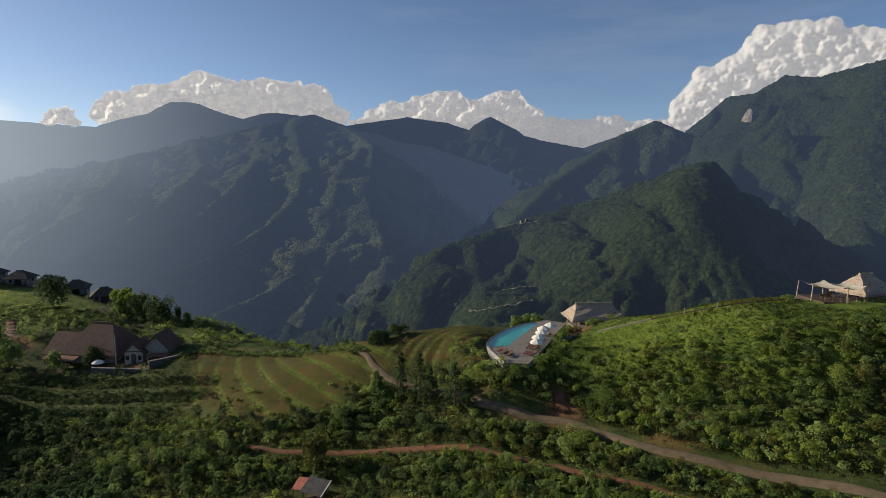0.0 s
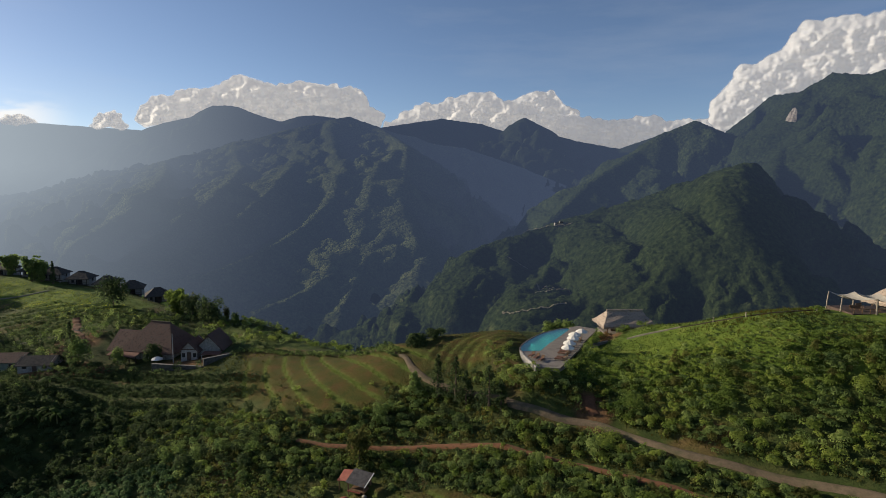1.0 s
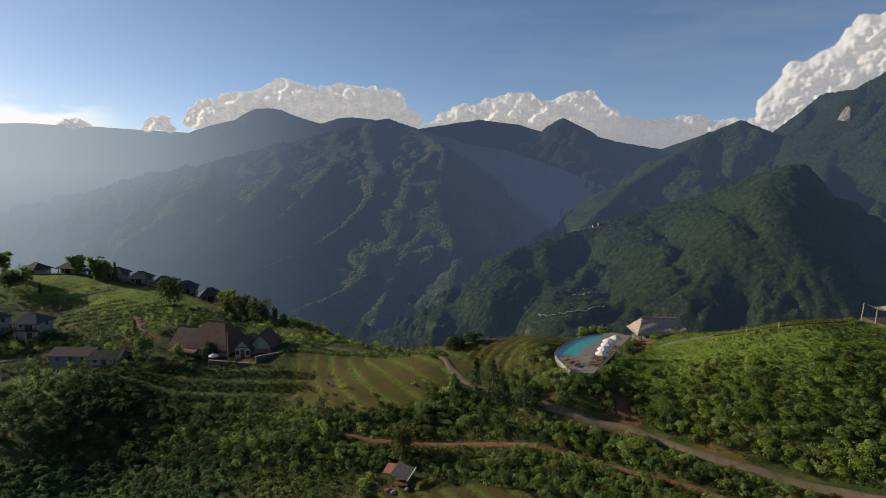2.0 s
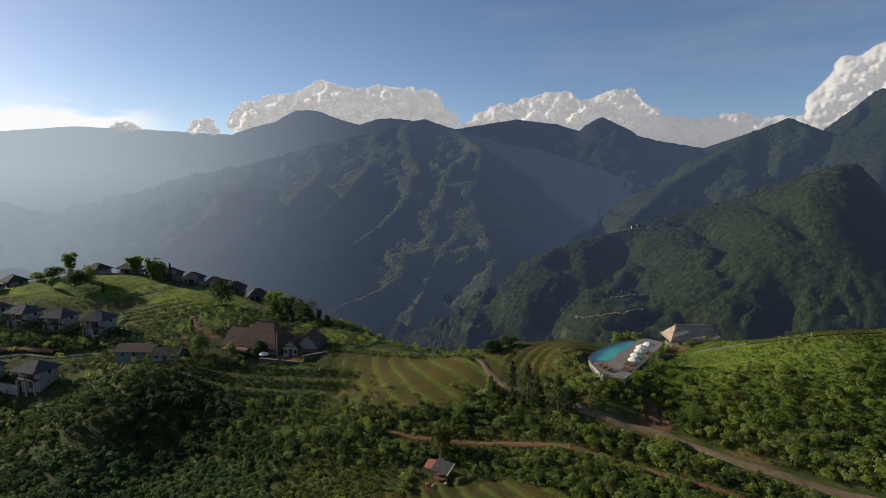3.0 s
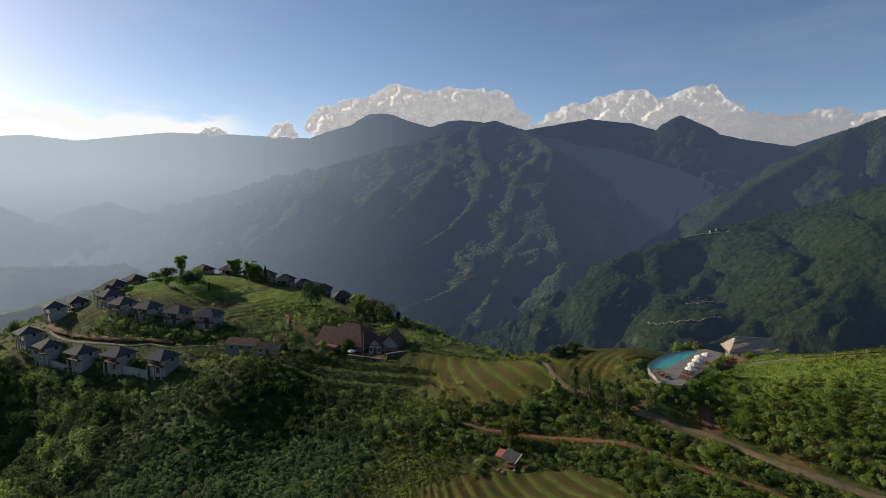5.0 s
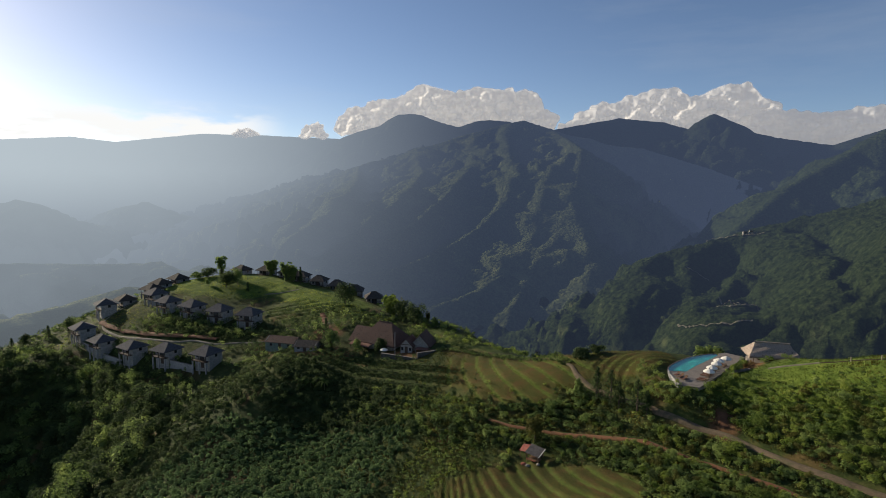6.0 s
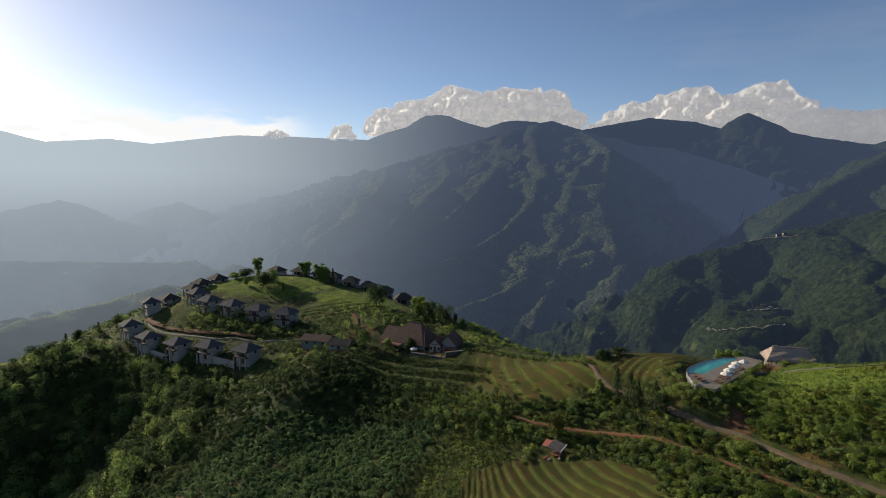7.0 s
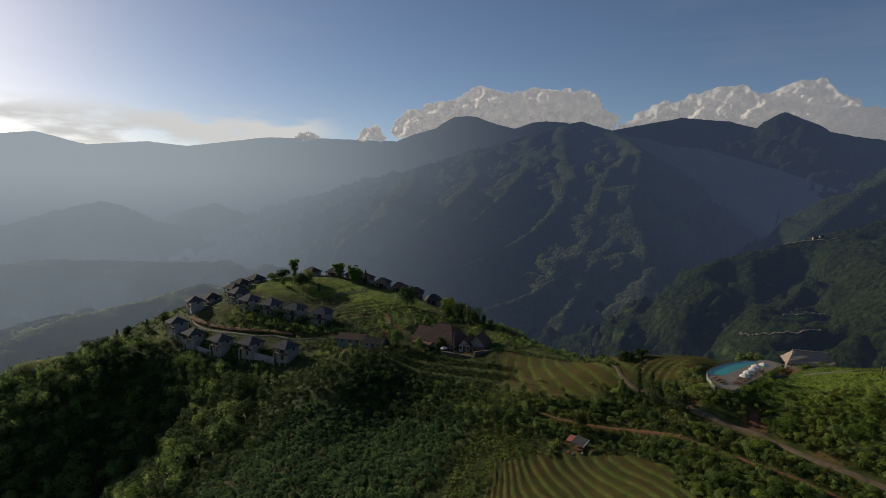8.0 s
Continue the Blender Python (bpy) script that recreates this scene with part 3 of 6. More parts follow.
def cloud(tops, base, dist, label, seed, step=0.06):
    """A heaped cloud made of swelling puffs, thinning to nothing at its rim.
    tops: bearing and elevation of its crown along it, in degrees; base: elevation of its foot."""
    rs = np.random.RandomState(seed)
    ta, te = np.array(tops).T
    puffs = []
    a = ta[0]
    while a < ta[-1]:
        top = np.interp(a, ta, te)
        r = min(1.25, 0.24 * (top - base) + 0.2) * rs.uniform(0.75, 1.2)
        puffs.append((a, top - r * 0.92, r))
        for _ in range(5):
            puffs.append((a + rs.normal() * r * 0.6, rs.uniform(base, max(top - r, base + 0.1)), r * rs.uniform(0.7, 1.25)))
        a += r * 0.6
    for size, count in ((0.45, 5), (0.22, 7)):      # billows on the billows
        for a, e, r in list(puffs):
            for _ in range(count if r > 0.2 else 2):
                t, o = rs.uniform(-0.5, np.pi + 0.5), rs.uniform(0.35, 0.9)
                puffs.append((a + o * r * np.cos(t), e + o * r * np.sin(t), max(0.09, r * size * rs.uniform(0.6, 1.3))))
    az, el = np.meshgrid(np.arange(ta[0] - 1.2, ta[-1] + 1.2, step), np.arange(base - 1.0, te.max() + 0.8, step))
    wa = az + 0.10 * fbm(az / 0.9 + seed, el / 0.9, 4)
    we = el + 0.10 * fbm(az / 0.9 - seed, el / 0.9 + 4, 4)
    swell, detail, body = np.zeros(az.shape), np.zeros(az.shape), np.full(az.shape, -0.6)
    x0, y0, (ny, nx) = az[0, 0], el[0, 0], az.shape
    for a, e, r in puffs:
        i0, i1 = max(0, int((e - 1.6 * r - 0.3 - y0) / step)), min(ny, int((e + 1.6 * r + 0.3 - y0) / step) + 2)
        j0, j1 = max(0, int((a - 1.6 * r - 0.3 - x0) / step)), min(nx, int((a + 1.6 * r + 0.3 - x0) / step) + 2)
        if i0 >= i1 or j0 >= j1:
            continue
        w = 1 - ((wa[i0:i1, j0:j1] - a) ** 2 + (we[i0:i1, j0:j1] - e) ** 2) / (r * r)
        if r > 0.45:
            swell[i0:i1, j0:j1] = np.maximum(swell[i0:i1, j0:j1], r * np.clip(w, 0, 1) ** 0.7)
        else:
            detail[i0:i1, j0:j1] = np.maximum(detail[i0:i1, j0:j1], 0.06 * r * np.clip(w, 0, 1))
        body[i0:i1, j0:j1] = np.maximum(body[i0:i1, j0:j1], np.clip(w, -0.6, 1) * min(1.0, 0.5 + r))
    swell = swell + detail
    for grid, times in ((swell, int(1.7 / step)), (body, int(0.4 / step))):      # the billows melt into one another
        for _ in range(times):
            grid[1:-1, 1:-1] = (grid[1:-1, 1:-1] * 2 + grid[:-2, 1:-1] + grid[2:, 1:-1] + grid[1:-1, :-2] + grid[1:-1, 2:]) / 6
    body = np.clip(body * 1.6, -0.8, 1.5)
    swell = swell * (1 + 0.35 * fbm(az / 0.9 + seed, el / 0.7, 2))
    body = body - 0.9 * (1 - smooth(base - 0.9, base + 1.9, el))
    deep = swell * dist * 0.0175 * (1.45 if dist > 4000 else 0.9)
    ra, re = np.radians(az), np.radians(el)
    layers = []
    for d in (dist - deep, dist + deep * 0.3 + 6):
        layers.append(np.stack([d * np.sin(ra), d * np.cos(ra), 46 + d * np.tan(re)], -1).reshape(-1, 3))
    i = np.arange(ny * nx).reshape(ny, nx)
    q = np.stack([i[:-1, :-1], i[:-1, 1:], i[1:, 1:], i[1:, :-1]], -1).reshape(-1, 4)
    q = q[(body.ravel()[q] > -0.3).any(1)]
    qs = np.concatenate([q, q[:, ::-1] + ny * nx])
    me = mesh_from("cloud", np.concatenate(layers), qs, CLOUD, True, {"body": np.concatenate([body.ravel(), body.ravel()])})
    return tagged(new("cloud", me), label, "cloud", "clouds over the mountains", kind="structure")


cloud([(-31.7, 5.66), (-31.3, 6.9), (-29.8, 7.6), (-28.3, 8.1), (-27.5, 8.6), (-25.6, 8.5), (-24.2, 9.3), (-23.0, 9.9), (-21.1, 9.6), (-20.2, 9.0), (-19.4, 9.0), (-17.8, 9.9), (-15.7, 9.6), (-13.6, 9.4), (-12.4, 9.8), (-11.8, 8.8), (-11.4, 7.8), (-10.1, 7.3)],
      5.4, 4620, "long white cumulus bank behind the left summit", 11)
cloud([(-9.0, 5.9), (-7.6, 6.8), (-5.7, 7.8), (-4.1, 8.2), (-2.7, 8.6), (-1.5, 9.1), (0.9, 9.3), (2.0, 8.6), (3.3, 8.4), (4.4, 8.9), (6.0, 9.5), (7.5, 8.8), (8.8, 7.8), (9.8, 7.3)],
      4.6, 4620, "white cumulus bank behind the pointed peak", 12)
cloud([(8.2, 6.9), (11.3, 6.8), (12.4, 6.3), (15.3, 6.7), (16.6, 6.8), (18.0, 6.2), (20.5, 6.2), (22.9, 6.6)], 3.8, 4520, "low grey-white cloud lying on the far range", 13)
cloud([(22.7, 6.25), (23.2, 7.65), (23.5, 9.25), (24, 9.85), (25.1, 10.55), (27.2, 11.35), (28.1, 12.45), (28.8, 13.35), (29.6, 13.65), (31.7, 13.55), (33.3, 13.85), (34, 13.35), (34.3, 12.45), (35.4, 12.45), (37.2, 12.45), (39.3, 12.25), (42.6, 11.05), (45.8, 8.35)],
      5.5, 3700, "large white cumulus rising behind the cliff mountain", 14, 0.08)
cloud([(-35.0, 5.2), (-34.6, 5.8), (-33.9, 6.15), (-33.2, 6.1), (-33.0, 5.6)], 4.8, 4620, "small white puff of cloud", 15, 0.05)
cloud([(-41.5, 5.0), (-40.3, 5.5), (-39.2, 5.1)], 4.3, 4620, "small pale puff above the far range", 16, 0.05)


# ---- on the far slopes: a bare cliff ----
def outcrop(x, y, z, sx, sy, sz, turn, seed):
    bm = bmesh.new()
    bmesh.ops.create_icosphere(bm, subdivisions=4, radius=1.0)
    for v in bm.verts:
        k = 1 + 0.22 * noise.noise(v.co * 1.7 + Vector((seed, 0, 0))) + 0.14 * noise.noise(v.co * 5 + Vector((0, seed, 0)))
        v.co = Vector((v.co.x * sx, v.co.y * sy, v.co.z * sz)) * k
    e = part("backdrop_cliff", bm, ROCK)
    e.matrix_world = pose(x, y, z, 12, 0, turn)
    return tagged(e, "pale bare rock cliff streaked with rust on the mountain", "cliff", kind="structure")


ROCK = mountain_material("pale_rock", (0.28, 0.24, 0.2), (0.5, 0.45, 0.4), (0.2, 0.11, 0.065), 0.0004, 0.55)
outcrop(1006, 1882, 252, 8, 19, 54, 24, 3.0)
outcrop(1022, 1894, 238, 6, 9, 26, 40, 8.0)


# ---- roads and paths ----
def curve_through(pts, step=0.8):
    """Points at even steps along a smooth line through the given ones."""
    P = [np.array(p, float) for p in pts]
    P = [2 * P[0] - P[1]] + P + [2 * P[-1] - P[-2]]
    out = []
    for a, b, c, d in zip(P, P[1:], P[2:], P[3:]):
        n = max(2, int(np.linalg.norm(c - b) / step))
        for t in np.arange(n) / n:
            out.append(0.5 * (2 * b + (c - a) * t + (2 * a - 5 * b + 4 * c - d) * t * t + (3 * b - a - 3 * c + d) * t ** 3))
    return np.array(out + [P[-2]])


def ribbon(name, pts, width, lift, mat, label, category, ragged=0.15, height=None, cross=7):
    c = curve_through(pts)
    t = np.gradient(c, axis=0)
    t /= np.linalg.norm(t, axis=1)[:, None]
    side = np.stack([t[:, 1], -t[:, 0]], -1)
    w = width / 2 * (1 + ragged * fbm(c[:, 0] / 3, c[:, 1] / 3, 2))
    u = np.linspace(-1, 1, cross)
    xy = c[:, None, :] + side[:, None, :] * (w[:, None] * u)[..., None]
    z = land(xy[..., 0], xy[..., 1]) if height is None else height(xy[..., 0], xy[..., 1])
    z = 0.5 * z + 0.5 * z.mean(1, keepdims=True) + lift - 0.10 * u ** 2 - 0.35 * (np.abs(u) > 0.99)
    n, k = len(c), cross
    i = np.arange(n * k).reshape(n, k)
    q = np.stack([i[:-1, :-1], i[:-1, 1:], i[1:, 1:], i[1:, :-1]], -1).reshape(-1, 4)
    v = np.concatenate([xy, z[..., None]], -1).reshape(-1, 3)
    return tagged(new(name, mesh_from(name, v, q, mat, True)), label, category, kind="structure"), c


GRAVEL = simple("gravel_road", [(0.08, 0.066, 0.036), (0.145, 0.105, 0.066), (0.09, 0.082, 0.04)], 0.5, 0.95, 0.5)
RED_SOIL = simple("red_soil", [(0.09, 0.042, 0.022), (0.165, 0.075, 0.036), (0.10, 0.06, 0.03)], 0.45, 0.95, 0.6)
PALE_PATH = simple("pale_path", [(0.13, 0.12, 0.085), (0.22, 0.195, 0.15)], 0.6, 0.9, 0.3)
ROAD_LINES = []
_, _c = ribbon("road", [(60, 44), (45.8, 54.6), (38, 59.2), (35, 61), (31.8, 62.7), (28.4, 64.9), (25.4, 67.3), (22.8, 69.6), (18.8, 73.1), (12.9, 75.5), (7.4, 78.4), (4.9, 80.7), (-0.5, 85.6), (-7.3, 90.5), (-9.8, 92.8), (-12, 95.5), (-13.5, 98.5), (-14.7, 99.8)],
               1.55, 0.2, GRAVEL, "brown gravel road winding down between shrubs", "road")
ROAD_LINES.append((_c, 1.5))
_, _c = ribbon("track", [(-30, 80.5), (-22.1, 78.2), (-13.1, 76.6), (-2.8, 74), (4.6, 71.6), (9.8, 68.7), (16.6, 64.4), (22.8, 60.8), (28.4, 57.7), (40, 50)],
               1.15, 0.15, RED_SOIL, "red earth track cut through green scrub", "track", 0.4)
ROAD_LINES.append((_c, 0.7))
_, _c = ribbon("rim_path", [(-14.7, 99.8), (-19, 104.5), (-24.7, 107.5), (-33, 112), (-42, 115.6), (-49, 117.5), (-57, 118), (-63, 117)],
               0.45, 0.2, GRAVEL, "narrow pale path along the field rim", "path")
ROAD_LINES.append((_c, 0.8))
_, _c = ribbon("hill_path", [(29.5, 97.6), (31.5, 97.1), (36, 96), (38.6, 95.4)],
               0.5, 0.25, PALE_PATH, "pale stone footpath climbing the grassy hill", "path", 0.3)
ROAD_LINES.append((_c, 0.9))
# flat strip without a hollow: the ditch's shade is put into its dark colour
DITCH_SHADE = simple("ditch_shade", [(0.022, 0.02, 0.013), (0.05, 0.04, 0.026)], 0.8, 0.95, 0.5)
_, _c = ribbon("ditch", [(38.6, 95.4), (43, 92.7), (47, 89.2), (51, 88.0), (55, 87.4), (60, 87.0)],
               0.42, 0.2, DITCH_SHADE, "narrow dark strip painted as a shaded ditch along the hill crest", "ditch", 0.5)
ROAD_LINES.append((_c, 0.7))
_, _c = ribbon("villa_lane", [(-125, 126), (-139.7, 124.5), (-151, 122.4), (-161.9, 122.6), (-169.9, 121.5), (-180.5, 121.8), (-198.4, 123.4), (-214.4, 127.1), (-223.2, 132.3), (-226.4, 138.9), (-225.1, 146), (-221, 156)],
               1.2, 0.2, PALE_PATH, "pale lane looping round the villas", "road")
ROAD_LINES.append((_c, 1.6))
_, _c = ribbon("hill_footpath", [(-127, 132), (-121, 133), (-114, 133.9), (-109.5, 135.3), (-104, 136.5)],
               0.7, 0.3, PALE_PATH, "trodden pale footpath across the village hill", "path", 0.3)
ROAD_LINES.append((_c, 1.2))
_, _c = ribbon("hilltop_footpath", [(-166, 171.8), (-161.5, 173.4), (-158, 175.7), (-153, 180)],
               0.9, 0.25, PALE_PATH, "grey footpath between the hilltop lawns", "path", 0.3)
ROAD_LINES.append((_c, 1.2))
_, _c = ribbon("washed_slope", [(-120, 149), (-114, 141.5), (-108.5, 133.8), (-102, 128)], 2.4, 0.2, RED_SOIL, "bare trampled earth on the slope behind the farmhouse", "earth", 0.6)
ROAD_LINES.append((_c, 1.4))
_, _c = ribbon("slope_scar", [(18.6, 79), (18.6, 76.8), (19.2, 75)], 2.6, 0.15, RED_SOIL, "bare eroded earth below the pool deck", "earth", 0.5)
ROAD_LINES.append((_c, 1.2))
ribbon("lane_bank", [(-226, 133.5), (-218, 130.2), (-205, 127), (-192, 125), (-178, 124), (-165, 124.6), (-152, 124.8)], 2.2, 0.8, RED_SOIL, "red cut earth bank above the lane", "earth", 0.4)


def far_slope(x, y):
    return crest_height(x, y, *MOUNTAINS["backdrop_ridge_right"])


FAR_TRACK = mountain_material("far_track", (0.17, 0.15, 0.1), (0.28, 0.25, 0.18), (0.22, 0.19, 0.13), 0.00038, 0.6)
for pts, wide in (([(70, 1182), (87, 1175), (112, 1171)], 5.5), ([(118, 1045), (133, 1017), (147, 995), (170, 998), (183, 965)], 5.0), ([(111, 1002), (136, 993), (162, 999)], 4.5),
                  ([(49, 951), (78, 899), (108, 889), (128, 887), (150, 894)], 4.5), ([(110, 1268), (138, 1266), (166, 1267), (196, 1257), (215, 1244)], 6.0)):
    ribbon("backdrop_track", pts, wide * 0.7, 2.6, FAR_TRACK, "pale dirt track zigzagging down the forested ridge", "track", 0.4, far_slope, 5)


# ---- foliage ----
def leaves(rs, centres, radii, heights, per, size, lobes=4, upward=0.3, droop=0.0, low=0.35):
    """Quads for the leaves of many crowns at once: each crown is a few lobes with leaves on their outsides."""
    n = len(centres)
    per = np.maximum(8, (per * np.ones(n)).astype(int))
    owner = np.repeat(np.arange(n), per)
    m = len(owner)
    lob = rs.randint(0, lobes, m)
    la = rs.rand(n, lobes) * 2 * np.pi
    lr = rs.uniform(0.15, 0.62, (n, lobes))
    lz = rs.uniform(low, 0.78, (n, lobes))
    ls = rs.uniform(0.38, 0.66, (n, lobes))
    d = rs.normal(size=(m, 3))
    d /= np.linalg.norm(d, axis=1)[:, None]
    d[:, 2] = np.where(d[:, 2] < -0.35, -d[:, 2], d[:, 2])
    R, H = radii[owner], heights[owner]
    rad = (0.76 + 0.34 * rs.rand(m)) * ls[owner, lob]
    c = np.stack([np.cos(la[owner, lob]) * lr[owner, lob] * R + d[:, 0] * rad * R,
                  np.sin(la[owner, lob]) * lr[owner, lob] * R + d[:, 1] * rad * R,
                  lz[owner, lob] * H + d[:, 2] * rad * H * 0.62], -1)
    c[:, 2] = np.maximum(c[:, 2], 0.05)
    c += centres[owner]
    nrm = d + rs.normal(size=(m, 3)) * 0.28 + [0, 0, upward]
    nrm /= np.linalg.norm(nrm, axis=1)[:, None]
    a = np.cross(nrm, rs.normal(size=(m, 3)))
    a /= np.linalg.norm(a, axis=1)[:, None] + 1e-9
    b = np.cross(nrm, a)
    s = (size * np.ones(n))[owner] * rs.uniform(0.6, 1.35, m)
    a, b = a * s[:, None], b * (s * rs.uniform(0.45, 0.7, m))[:, None]
    v = np.stack([c - a, c - b * 0.9 + nrm * s[:, None] * 0.12, c + a - [0, 0, 1] * (droop * s)[:, None], c + b * 0.9 + nrm * s[:, None] * 0.12], 1).reshape(-1, 3)
    return v, np.arange(4 * m).reshape(m, 4), np.repeat(rs.rand(n)[owner], 4)


KEEP_CLEAR = []      # x, y, radius: ground taken by buildings


def near_road(x, y):
    d = np.full(x.shape, 99.0)
    for c, w in ROAD_LINES:
        for k in range(0, len(c), 2):
            d = np.minimum(d, np.hypot(x - c[k, 0], y - c[k, 1]) - w)
    return d


def scatter(rs, x0, x1, y0, y1, step, density, clear=0.4):
    gx, gy = np.meshgrid(np.arange(x0, x1, step), np.arange(y0, y1, step))
    x = gx.ravel() + rs.uniform(-0.5, 0.5, gx.size) * step
    y = gy.ravel() + rs.uniform(-0.5, 0.5, gx.size) * step
    z, field, bank, lawn = land(x, y, True)
    ok = rs.rand(len(x)) < density(x, y, field, lawn)
    ok &= near_road(x, y) > clear
    for cx, cy, r in KEEP_CLEAR:
        ok &= np.hypot(x - cx, y - cy) > r
    return x[ok], y[ok], z[ok]


def foliage(name, label, mats, rs, pts, radius, height, per, size, kind="stuff", category="shrubs", **kw):
    x, y, z = pts
    n = len(x)
    pick = rs.randint(0, len(mats), n)
    r = radius * np.clip(rs.lognormal(-0.08, 0.32, n), 0.45, 1.7)
    h = height * rs.uniform(0.6, 1.4, n)
    c = np.stack([x, y, z - 0.1], -1)
    vs, qs, ts, ms, k = [], [], [], [], 0
    for j in range(len(mats)):
        s = pick == j
        if not s.any():
            continue
        v, q, tone = leaves(rs, c[s], r[s], h[s], per * (r[s] / radius) ** 1.5, size, **kw)
        ts.append(tone)
        vs.append(v)
        qs.append(q + k)
        ms.append(np.full(len(q), j, np.int32))
        k += len(v)
    me = mesh_from(name, np.concatenate(vs), np.concatenate(qs), mats[0], attrs={"tone": np.concatenate(ts)})
    for m in mats[1:]:
        me.materials.append(m)
    me.polygons.foreach_set("material_index", np.concatenate(ms))
    return tagged(new(name, me), label, category, kind=kind)


def crown(name, parent, rs, centre, r, h, per, size, mat, **kw):
    v, q, tone = leaves(rs, np.array([centre], float), np.array([r]), np.array([h]), np.array([per]), size, **kw)
    ob = new(name, mesh_from(name, v, q, mat, attrs={"tone": tone}))
    ob.parent = parent
    return ob


def broadleaf_tree(x, y, h, spread, mat, label, seed, group="", stems=1):
    rs = np.random.RandomState(seed)
    e = thing("tree", pose(x, y, ground_z(x, y), 0, 0, rs.uniform(0, 360)), label, "tree", group)
    bm = bmesh.new()
    for s in range(stems):
        ox, oy = rs.uniform(-0.4, 0.4, 2) * (stems > 1)
        add_tube(bm, (ox, oy, -0.4), (ox * 1.4, oy * 1.4, h * 0.5), 0.05 * h * 0.5, 0.03 * h * 0.5)
        for k in range(5):
            a, f = rs.uniform(0, 6.28), rs.uniform(0.3, 0.5)
            add_tube(bm, (ox * 1.3, oy * 1.3, h * f), (ox + math.cos(a) * spread * 0.6, oy + math.sin(a) * spread * 0.6, h * rs.uniform(0.6, 0.85)), 0.015 * h * 0.6, 0.006 * h, 5)
    part("trunk", bm, BARK, e)
    crown("crown", e, rs, (0, 0, -h * 0.06), spread * 1.1, h * 1.06, int(460 * spread), 0.24 + 0.03 * spread, mat, lobes=12, low=0.2)
    return e


def conifer(x, y, h, spread, mat, label, seed, group=""):
    rs = np.random.RandomState(seed)
    e = thing("conifer", pose(x, y, ground_z(x, y)), label, "tree", group)
    part("trunk", tube((0, 0, -0.3), (0, 0, h * 0.96), 0.035 * h, 0.008 * h), BARK, e)
    cs, rr, hh = [], [], []
    for f in np.linspace(0.1, 0.95, 11):
        for k in range(4):
            a = rs.uniform(0, 6.28)
            w = spread * (1.02 - f) * 0.62
            cs.append((math.cos(a) * w * 0.8, math.sin(a) * w * 0.8, h * f - 0.3))
            rr.append(0.25 + w * 0.75)
            hh.append(0.16 * h)
    v, q, tone = leaves(rs, np.array(cs), np.array(rr), np.array(hh), 26, 0.2, lobes=3)
    ob = new("crown", mesh_from("crown", v, q, mat, attrs={"tone": tone}))
    ob.parent = e
    return e


def bamboo(x, y, h, spread, mat, label, seed, group=""):
    """A clump of arching culms with feathery tops."""
    rs = np.random.RandomState(seed)
    e = thing("bamboo_clump", pose(x, y, ground_z(x, y)), label, "bamboo", group)
    bm = bmesh.new()
    cs, rr, hh = [], [], []
    for k in range(14):
        a, o = rs.uniform(0, 6.28), rs.uniform(0.5, 1.0)
        hk = h * rs.uniform(0.7, 1.0)
        p = [Vector((math.cos(a) * (0.4 + 0.75 * spread * o * f), math.sin(a) * (0.4 + 0.75 * spread * o * f), hk * f - 0.2)) for f in (0, 0.5, 0.8, 1.0)]
        for s, t in zip(p, p[1:]):
            add_tube(bm, s, t, 0.05, 0.035, 5)
        for f in (0, 1, 1, 2, 3):
            cs.append(p[f].lerp(p[min(f + 1, 3)], rs.uniform(0, 0.8)) - Vector((0, 0, 0.4)))
            rr.append(0.75 + 0.2 * f)
            hh.append(1.5)
    part("culms", bm, BARK, e)
    v, q, tone = leaves(rs, np.array([c[:] for c in cs]), np.array(rr) * 1.25, np.array(hh) * 1.3, 60, 0.32, lobes=3, droop=0.6)
    ob = new("leaves", mesh_from("leaves", v, q, mat, attrs={"tone": tone}))
    ob.parent = e
    return e


def banana(x, y, h, seed):
    rs = np.random.RandomState(seed)
    e = thing("banana_plant", pose(x, y, ground_z(x, y)), "banana plant with long drooping pale green leaves", "plant", "banana plants by the house")
    part("stem", tube((0, 0, -0.2), (0, 0, h * 0.45), 0.13, 0.08), BANANA_STEM, e)
    for k in range(8):
        a = k * 0.79 + rs.uniform(-0.3, 0.3)
        L, w = h * rs.uniform(0.5, 0.7), 0.32
        rows = []
        for s in np.linspace(0, 1, 6):
            rr, zz = L * s * 0.95, h * 0.45 + L * (0.95 * s - 1.05 * s * s)
            ww = w * math.sin(math.pi * min(0.97, 0.12 + 0.88 * s)) + 0.03
            rows.append([(math.cos(a) * rr - math.sin(a) * ww * k2, math.sin(a) * rr + math.cos(a) * ww * k2, zz - 0.12 * abs(k2)) for k2 in (-1, 0, 1)])
        v = np.array(rows).reshape(-1, 3)
        i = np.arange(18).reshape(6, 3)
        q = np.stack([i[:-1, :-1], i[:-1, 1:], i[1:, 1:], i[1:, :-1]], -1).reshape(-1, 4)
        ob = new("leaf", mesh_from("leaf", v, q, LEAF_BANANA, True))
        ob.parent = e
    return e


BANANA_STEM = simple("banana_stem", [(0.12, 0.14, 0.05), (0.2, 0.2, 0.09)], 3.0, 0.7)
LEAF_BANANA = leaf_material("banana_leaf", (0.09, 0.15, 0.04), (0.19, 0.26, 0.09))

